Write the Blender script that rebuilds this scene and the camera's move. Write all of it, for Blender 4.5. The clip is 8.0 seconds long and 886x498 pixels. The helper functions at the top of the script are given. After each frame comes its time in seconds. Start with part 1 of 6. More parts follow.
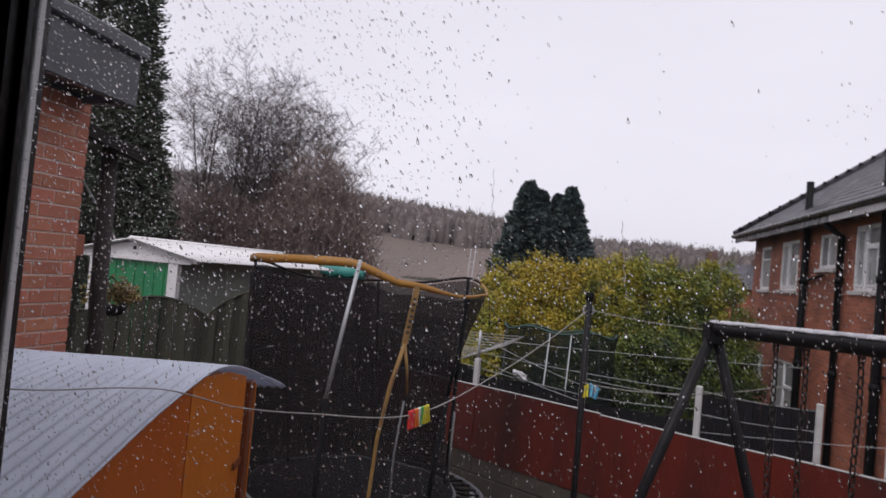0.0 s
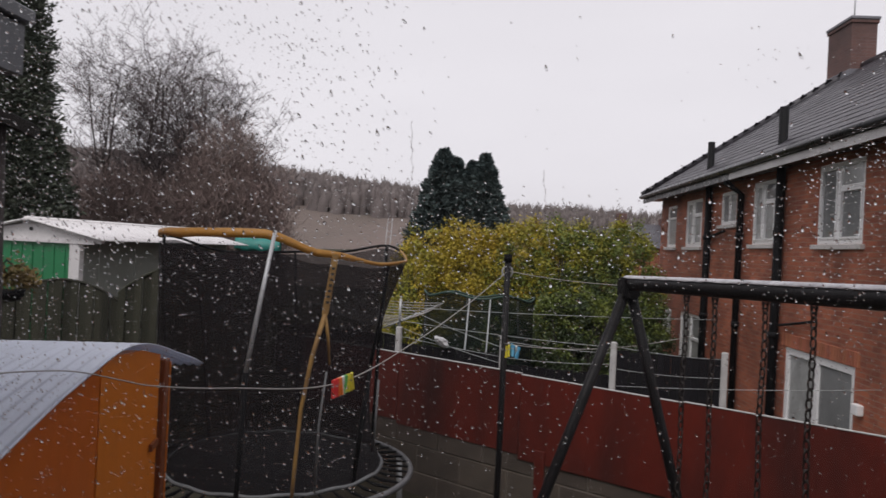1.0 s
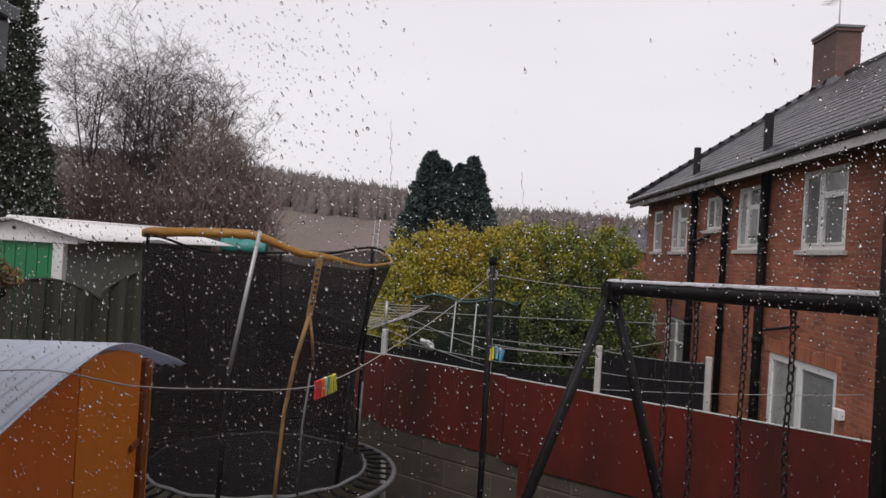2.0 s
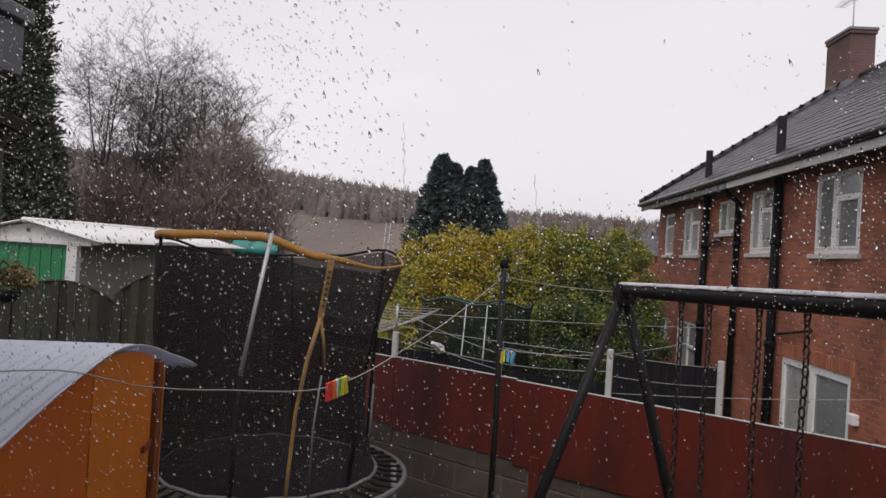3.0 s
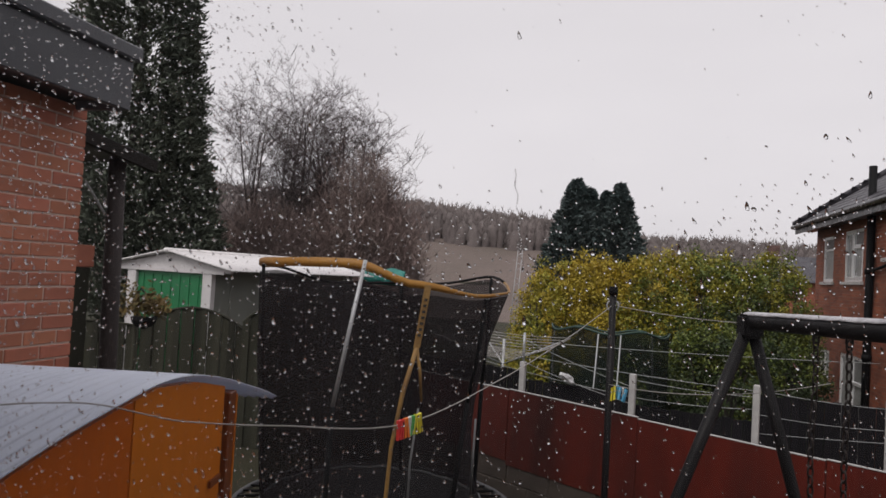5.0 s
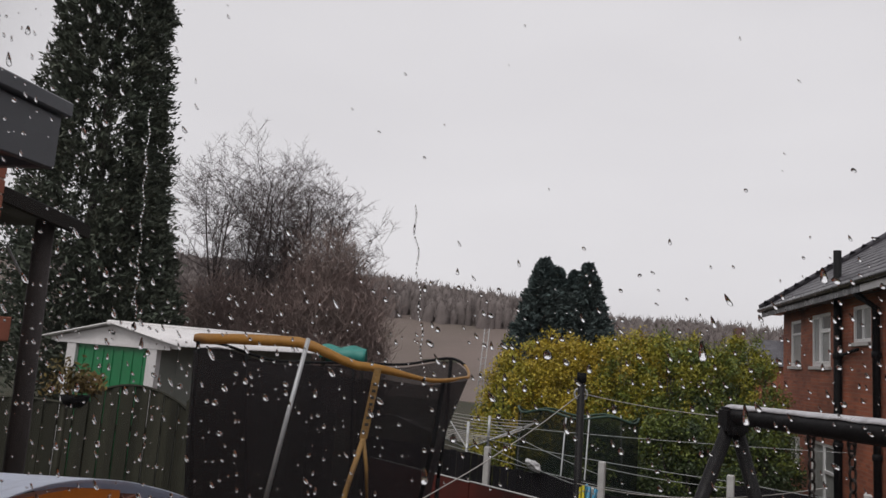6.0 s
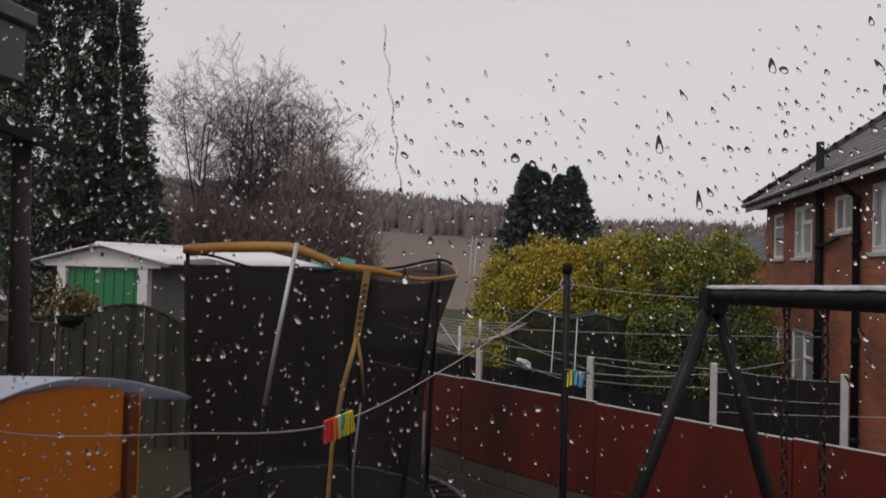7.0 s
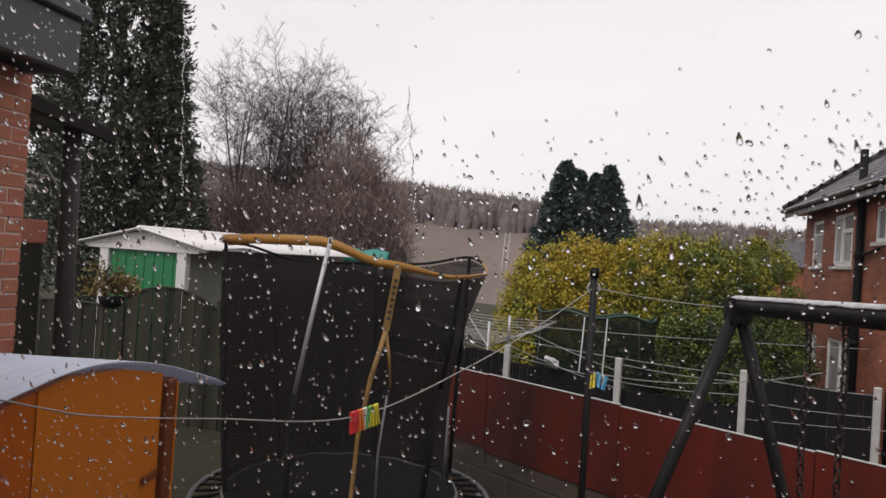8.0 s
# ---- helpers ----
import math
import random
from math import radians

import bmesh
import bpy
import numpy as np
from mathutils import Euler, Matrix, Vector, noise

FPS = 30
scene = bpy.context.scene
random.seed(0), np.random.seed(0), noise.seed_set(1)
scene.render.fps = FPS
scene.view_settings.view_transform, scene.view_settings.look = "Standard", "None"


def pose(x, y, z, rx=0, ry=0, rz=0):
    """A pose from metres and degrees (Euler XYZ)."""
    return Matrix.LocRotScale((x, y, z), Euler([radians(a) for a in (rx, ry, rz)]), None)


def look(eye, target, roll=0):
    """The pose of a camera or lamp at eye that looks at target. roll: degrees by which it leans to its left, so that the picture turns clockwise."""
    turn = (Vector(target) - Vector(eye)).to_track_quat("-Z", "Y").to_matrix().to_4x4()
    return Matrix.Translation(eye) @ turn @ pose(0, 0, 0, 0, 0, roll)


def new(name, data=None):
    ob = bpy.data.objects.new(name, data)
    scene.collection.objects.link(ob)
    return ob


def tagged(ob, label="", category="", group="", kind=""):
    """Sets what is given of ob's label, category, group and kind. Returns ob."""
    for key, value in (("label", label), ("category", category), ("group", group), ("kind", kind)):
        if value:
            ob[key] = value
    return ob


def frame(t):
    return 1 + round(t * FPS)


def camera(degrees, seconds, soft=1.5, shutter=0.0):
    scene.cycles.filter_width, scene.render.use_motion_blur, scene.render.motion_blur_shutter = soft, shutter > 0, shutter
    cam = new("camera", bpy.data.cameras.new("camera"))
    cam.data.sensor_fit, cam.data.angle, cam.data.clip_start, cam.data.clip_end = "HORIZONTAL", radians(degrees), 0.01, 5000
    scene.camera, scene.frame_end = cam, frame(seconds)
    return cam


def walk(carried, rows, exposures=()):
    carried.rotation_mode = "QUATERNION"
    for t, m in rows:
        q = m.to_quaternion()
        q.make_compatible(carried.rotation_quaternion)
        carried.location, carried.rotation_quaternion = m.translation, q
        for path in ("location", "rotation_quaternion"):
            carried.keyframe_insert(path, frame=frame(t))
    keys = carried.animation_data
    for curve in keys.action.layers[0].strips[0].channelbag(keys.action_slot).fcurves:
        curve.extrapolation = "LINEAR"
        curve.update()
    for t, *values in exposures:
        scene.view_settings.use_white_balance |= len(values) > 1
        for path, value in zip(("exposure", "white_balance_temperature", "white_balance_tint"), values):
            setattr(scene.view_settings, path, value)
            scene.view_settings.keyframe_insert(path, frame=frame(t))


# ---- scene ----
cam = camera(62.0, 8.0, shutter=0.5)
PATH = [
    (0, (-0.104, 0.267, 1.412), (-0.421, 2.241, 1.478), 5.2),
    (0.5, (-0.13, 0.269, 1.399), (-0.345, 2.257, 1.417), 2.9),
    (1, (-0.112, 0.298, 1.391), (-0.201, 2.296, 1.391), 2.9),
    (1.5, (-0.098, 0.294, 1.39), (-0.148, 2.293, 1.396), 3.4),
    (3, (-0.101, 0.294, 1.386), (-0.186, 2.292, 1.402), 3.5),
    (3.5, (-0.106, 0.299, 1.388), (-0.202, 2.296, 1.413), 3.7),
    (4, (-0.042, 0.364, 1.367), (-0.187, 2.358, 1.425), 4.2),
    (4.2, (0.013, 0.382, 1.371), (-0.227, 2.366, 1.457), 5.2),
    (4.5, (0.075, 0.484, 1.367), (-0.295, 2.448, 1.429), 6.0),
    (4.7, (0.087, 0.528, 1.39), (-0.386, 2.471, 1.445), 3.5),
    (5.8, (0.093, 0.819, 1.396), (-0.326, 2.76, 1.634), 2.6),
    (6, (0.086, 0.915, 1.42), (-0.305, 2.856, 1.701), 4.2),
    (6.5, (0.101, 0.921, 1.374), (-0.224, 2.873, 1.662), 2.2),
    (7, (0.101, 0.897, 1.356), (-0.247, 2.866, 1.401), 1.5),
    (7.5, (0.111, 0.863, 1.372), (-0.311, 2.818, 1.372), 3.6),
    (8, (0.131, 0.823, 1.385), (-0.305, 2.775, 1.407), 3.7),
]
walk(cam, [(t, look(eye, target, roll)) for t, eye, target, roll in PATH],
     exposures=[(0, 0.25, 6250, 19.5), (0.5, 0.12, 6350, 18), (1.5, 0.23, 6550, 15.5), (3, 0.26, 6550, 15.5), (3.5, 0.19, 6550, 15.5), (4.5, 0.13, 6650, 16), (5.8, 0.0, 6550, 14), (6, 0.04, 6550, 13.5), (6.5, -0.28, 6600, 14), (7, -0.1, 6650, 15), (7.5, 0.31, 6680, 15.5), (8, 0.36, 6700, 15)])

# ---- world and light: flat overcast winter daylight ----
world = bpy.data.worlds.new("overcast_sky")
scene.world = world
world.use_nodes = True
wn, wl = world.node_tree.nodes, world.node_tree.links
wn.clear()
w_out = wn.new("ShaderNodeOutputWorld")
w_bg = wn.new("ShaderNodeBackground")
w_sky = wn.new("ShaderNodeTexSky")
w_sky.sky_type = "NISHITA"
w_sky.sun_disc = False
w_sky.sun_elevation = radians(38)
w_sky.sun_rotation = radians(200)
w_sky.air_density, w_sky.dust_density = 1.0, 4.0
w_hsv = wn.new("ShaderNodeHueSaturation")
w_hsv.inputs["Saturation"].default_value = 0.12
w_mix = wn.new("ShaderNodeMix")
w_mix.data_type = "RGBA"
w_mix.inputs[0].default_value = 0.86
w_co = wn.new("ShaderNodeTexCoord")
w_map = wn.new("ShaderNodeMapping")
w_map.inputs["Scale"].default_value = (1.6, 1.6, 5.0)
w_noise = wn.new("ShaderNodeTexNoise")
w_noise.inputs["Scale"].default_value = 1.3
w_noise.inputs["Detail"].default_value = 3.0
w_ramp = wn.new("ShaderNodeMix")
w_ramp.data_type = "RGBA"
w_ramp.inputs[6].default_value = (7.4, 7.25, 7.55, 1)
w_ramp.inputs[7].default_value = (8.95, 8.8, 9.05, 1)
wl.new(w_co.outputs["Generated"], w_map.inputs["Vector"])
wl.new(w_map.outputs["Vector"], w_noise.inputs["Vector"])
wl.new(w_noise.outputs["Fac"], w_ramp.inputs[0])
wl.new(w_sky.outputs["Color"], w_hsv.inputs["Color"])
wl.new(w_hsv.outputs["Color"], w_mix.inputs[6])
wl.new(w_ramp.outputs[2], w_mix.inputs[7])
wl.new(w_mix.outputs[2], w_bg.inputs["Color"])
w_bg.inputs["Strength"].default_value = 0.1
wl.new(w_bg.outputs[0], w_out.inputs[0])

sun_data = bpy.data.lights.new("sun", "SUN")
sun_data.energy, sun_data.angle, sun_data.color = 1.5, radians(30), (1.0, 0.97, 0.93)
sun = new("sun", sun_data)
sun.matrix_world = look((0, 0, 40), (9, 26, 0))

# ---- materials ----
def material(name, color, rough=0.6, metal=0.0, vary=0.25, scale=4.0, fine=60.0, bump=0.15, wet=0.0, color2=None, spec=0.5, per_object=0.0, per_island=0.0, stretch=(1, 1, 1)):
    """A surface with stains (coarse noise), grain (fine noise), relief, and a wet film that evens the gloss in patches."""
    m = bpy.data.materials.new(name)
    m.use_nodes = True
    n, l = m.node_tree.nodes, m.node_tree.links
    b = n["Principled BSDF"]
    b.inputs["Metallic"].default_value = metal
    b.inputs["Specular IOR Level"].default_value = spec
    co = n.new("ShaderNodeTexCoord")
    mp = n.new("ShaderNodeMapping")
    mp.inputs["Scale"].default_value = stretch
    l.new(co.outputs["Object"], mp.inputs["Vector"])
    big = n.new("ShaderNodeTexNoise")
    big.inputs["Scale"].default_value, big.inputs["Detail"].default_value = scale, 5.0
    small = n.new("ShaderNodeTexNoise")
    small.inputs["Scale"].default_value, small.inputs["Detail"].default_value = fine, 3.0
    for t in (big, small):
        l.new(mp.outputs[0], t.inputs["Vector"])
    ramp = n.new("ShaderNodeMapRange")
    ramp.inputs[1].default_value, ramp.inputs[2].default_value = 0.3, 0.7
    l.new(big.outputs["Fac"], ramp.inputs[0])
    c2 = color2 or tuple(c * (1 - vary) for c in color)
    mix = n.new("ShaderNodeMix")
    mix.data_type = "RGBA"
    mix.inputs[6].default_value = (*color, 1)
    mix.inputs[7].default_value = (*c2, 1)
    l.new(ramp.outputs[0], mix.inputs[0])
    grain = n.new("ShaderNodeHueSaturation")
    gmap = n.new("ShaderNodeMapRange")
    gmap.inputs[3].default_value, gmap.inputs[4].default_value = 1 - vary, 1 + vary
    l.new(small.outputs["Fac"], gmap.inputs[0])
    l.new(gmap.outputs[0], grain.inputs["Value"])
    l.new(mix.outputs[2], grain.inputs["Color"])
    last = grain.outputs["Color"]
    if per_object or per_island:
        src = n.new("ShaderNodeObjectInfo") if per_object else n.new("ShaderNodeNewGeometry")
        rnd = src.outputs["Random"] if per_object else src.outputs["Random Per Island"]
        k = per_object or per_island
        pm = n.new("ShaderNodeMapRange")
        pm.inputs[3].default_value, pm.inputs[4].default_value = 1 - k, 1 + k
        l.new(rnd, pm.inputs[0])
        ph = n.new("ShaderNodeHueSaturation")
        l.new(pm.outputs[0], ph.inputs["Value"])
        hm = n.new("ShaderNodeMapRange")
        hm.inputs[3].default_value, hm.inputs[4].default_value = 0.5 - k * 0.035, 0.5 + k * 0.035
        mul = n.new("ShaderNodeMath")
        mul.operation = "FRACT"
        m7 = n.new("ShaderNodeMath")
        m7.operation = "MULTIPLY"
        m7.inputs[1].default_value = 7.31
        l.new(rnd, m7.inputs[0])
        l.new(m7.outputs[0], mul.inputs[0])
        l.new(mul.outputs[0], hm.inputs[0])
        l.new(hm.outputs[0], ph.inputs["Hue"])
        l.new(last, ph.inputs["Color"])
        last = ph.outputs["Color"]
    l.new(last, b.inputs["Base Color"])
    rm = n.new("ShaderNodeMapRange")
    rm.inputs[3].default_value, rm.inputs[4].default_value = max(rough - wet, 0.05), rough
    l.new(ramp.outputs[0], rm.inputs[0])
    l.new(rm.outputs[0], b.inputs["Roughness"])
    bp = n.new("ShaderNodeBump")
    bp.inputs["Strength"].default_value, bp.inputs["Distance"].default_value = bump, 0.01
    l.new(small.outputs["Fac"], bp.inputs["Height"])
    l.new(bp.outputs[0], b.inputs["Normal"])
    return m


def brick_material(name, c1, c2, mortar):
    """Brickwork too far off to pick apart: courses of 75 mm on upright walls along x or y."""
    m = material(name, c1, 0.75, vary=0.3, scale=1.2, fine=40, bump=0.2)
    n, l = m.node_tree.nodes, m.node_tree.links
    b = n["Principled BSDF"]
    co = n.new("ShaderNodeTexCoord")
    sep, com = n.new("ShaderNodeSeparateXYZ"), n.new("ShaderNodeCombineXYZ")
    l.new(co.outputs["Object"], sep.inputs[0])
    along = n.new("ShaderNodeMath")
    l.new(sep.outputs["X"], along.inputs[0])
    l.new(sep.outputs["Y"], along.inputs[1])
    l.new(along.outputs[0], com.inputs[0])
    l.new(sep.outputs["Z"], com.inputs[1])
    br = n.new("ShaderNodeTexBrick")
    br.inputs["Color1"].default_value, br.inputs["Color2"].default_value, br.inputs["Mortar"].default_value = (*c1, 1), (*c2, 1), (*mortar, 1)
    br.inputs["Scale"].default_value, br.inputs["Mortar Size"].default_value = 1.0, 0.006
    br.inputs["Brick Width"].default_value, br.inputs["Row Height"].default_value = 0.225, 0.075
    br.inputs["Bias"].default_value = -0.1
    l.new(com.outputs[0], br.inputs["Vector"])
    stain = n.new("ShaderNodeTexNoise")
    stain.inputs["Scale"].default_value, stain.inputs["Detail"].default_value = 0.9, 6
    l.new(co.outputs["Object"], stain.inputs["Vector"])
    sm = n.new("ShaderNodeMapRange")
    sm.inputs[1].default_value, sm.inputs[2].default_value, sm.inputs[3].default_value, sm.inputs[4].default_value = 0.3, 0.7, 0.5, 1.2
    l.new(stain.outputs["Fac"], sm.inputs[0])
    h = n.new("ShaderNodeHueSaturation")
    l.new(br.outputs["Color"], h.inputs["Color"])
    l.new(sm.outputs[0], h.inputs["Value"])
    l.new(h.outputs[0], b.inputs["Base Color"])
    bp = n.new("ShaderNodeBump")
    bp.inputs["Strength"].default_value, bp.inputs["Distance"].default_value = 0.5, 0.008
    inv = n.new("ShaderNodeMath")
    inv.operation = "SUBTRACT"
    inv.inputs[0].default_value = 1.0
    l.new(br.outputs["Fac"], inv.inputs[1])
    l.new(inv.outputs[0], bp.inputs["Height"])
    l.new(bp.outputs[0], b.inputs["Normal"])
    return m


def net_material(name, color, open_share, rough=0.8):
    """Woven netting: dark threads with a share of open holes, and a coarser weave that thins in places."""
    m = material(name, color, rough, vary=0.3, scale=2.0, fine=200, bump=0.1, spec=0.12)
    n, l = m.node_tree.nodes, m.node_tree.links
    b, out = n["Principled BSDF"], n["Material Output"]
    tr = n.new("ShaderNodeBsdfTransparent")
    mx = n.new("ShaderNodeMixShader")
    co = n.new("ShaderNodeTexCoord")
    ns = n.new("ShaderNodeTexNoise")
    ns.inputs["Scale"].default_value = 2.5
    l.new(co.outputs["Object"], ns.inputs["Vector"])
    mr = n.new("ShaderNodeMapRange")
    mr.inputs[3].default_value, mr.inputs[4].default_value = open_share * 0.6, open_share * 1.4
    l.new(ns.outputs["Fac"], mr.inputs[0])
    l.new(mr.outputs[0], mx.inputs[0])
    l.new(b.outputs[0], mx.inputs[1])
    l.new(tr.outputs[0], mx.inputs[2])
    l.new(mx.outputs[0], out.inputs[0])
    return m


def sheet_material(name, color, *args, **more):
    """Thin milky plastic: part of the daylight comes through it."""
    m = material(name, color, *args, **more)
    n, l = m.node_tree.nodes, m.node_tree.links
    tl, mx = n.new("ShaderNodeBsdfTranslucent"), n.new("ShaderNodeMixShader")
    tl.inputs["Color"].default_value = (*[min(1.0, c * 1.2) for c in color], 1)
    mx.inputs[0].default_value = 0.28
    l.new(n["Principled BSDF"].outputs[0], mx.inputs[1])
    l.new(tl.outputs[0], mx.inputs[2])
    l.new(mx.outputs[0], n["Material Output"].inputs[0])
    return m


def leaf_material(name, c1, c2, rough=0.55, k=0.35):
    m = material(name, c1, rough, vary=0.25, scale=1.1, fine=30, bump=0.0, color2=c2, per_island=k)
    m.node_tree.nodes["Principled BSDF"].inputs["Subsurface Weight"].default_value = 0.0
    return m


def pane_material():
    """Clear float glass: passes the view, with a Fresnel gloss and a faint added veil."""
    m = bpy.data.materials.new("window_glass")
    m.use_nodes = True
    n, l = m.node_tree.nodes, m.node_tree.links
    n.remove(n["Principled BSDF"])
    tr, gl, fr, mx = n.new("ShaderNodeBsdfTransparent"), n.new("ShaderNodeBsdfGlossy"), n.new("ShaderNodeFresnel"), n.new("ShaderNodeMixShader")
    tr.inputs["Color"].default_value = (0.97, 0.98, 0.975, 1)
    gl.inputs["Roughness"].default_value = 0.02
    fr.inputs["IOR"].default_value = 1.3
    l.new(fr.outputs[0], mx.inputs[0])
    l.new(tr.outputs[0], mx.inputs[1])
    l.new(gl.outputs[0], mx.inputs[2])
    film, mx2 = n.new("ShaderNodeBsdfTranslucent"), n.new("ShaderNodeMixShader")   # faint translucent share: stands in for the reflected veil that lifts the darks
    film.inputs["Color"].default_value = (0.9, 0.92, 0.95, 1)
    noi, mr = n.new("ShaderNodeTexNoise"), n.new("ShaderNodeMapRange")
    noi.inputs["Scale"].default_value = 7
    mr.inputs[3].default_value, mr.inputs[4].default_value = 0.0015, 0.006
    l.new(noi.outputs["Fac"], mr.inputs[0])
    l.new(mr.outputs[0], mx2.inputs[0])
    l.new(mx.outputs[0], mx2.inputs[1])
    l.new(film.outputs[0], mx2.inputs[2])
    l.new(mx2.outputs[0], n["Material Output"].inputs[0])
    return m


def water_material():
    m = bpy.data.materials.new("rain_water")
    m.use_nodes = True
    b = m.node_tree.nodes["Principled BSDF"]
    b.inputs["Base Color"].default_value = (1, 1, 1, 1)
    b.inputs["Roughness"].default_value = 0.0
    b.inputs["IOR"].default_value = 1.33
    b.inputs["Transmission Weight"].default_value = 1.0
    return m


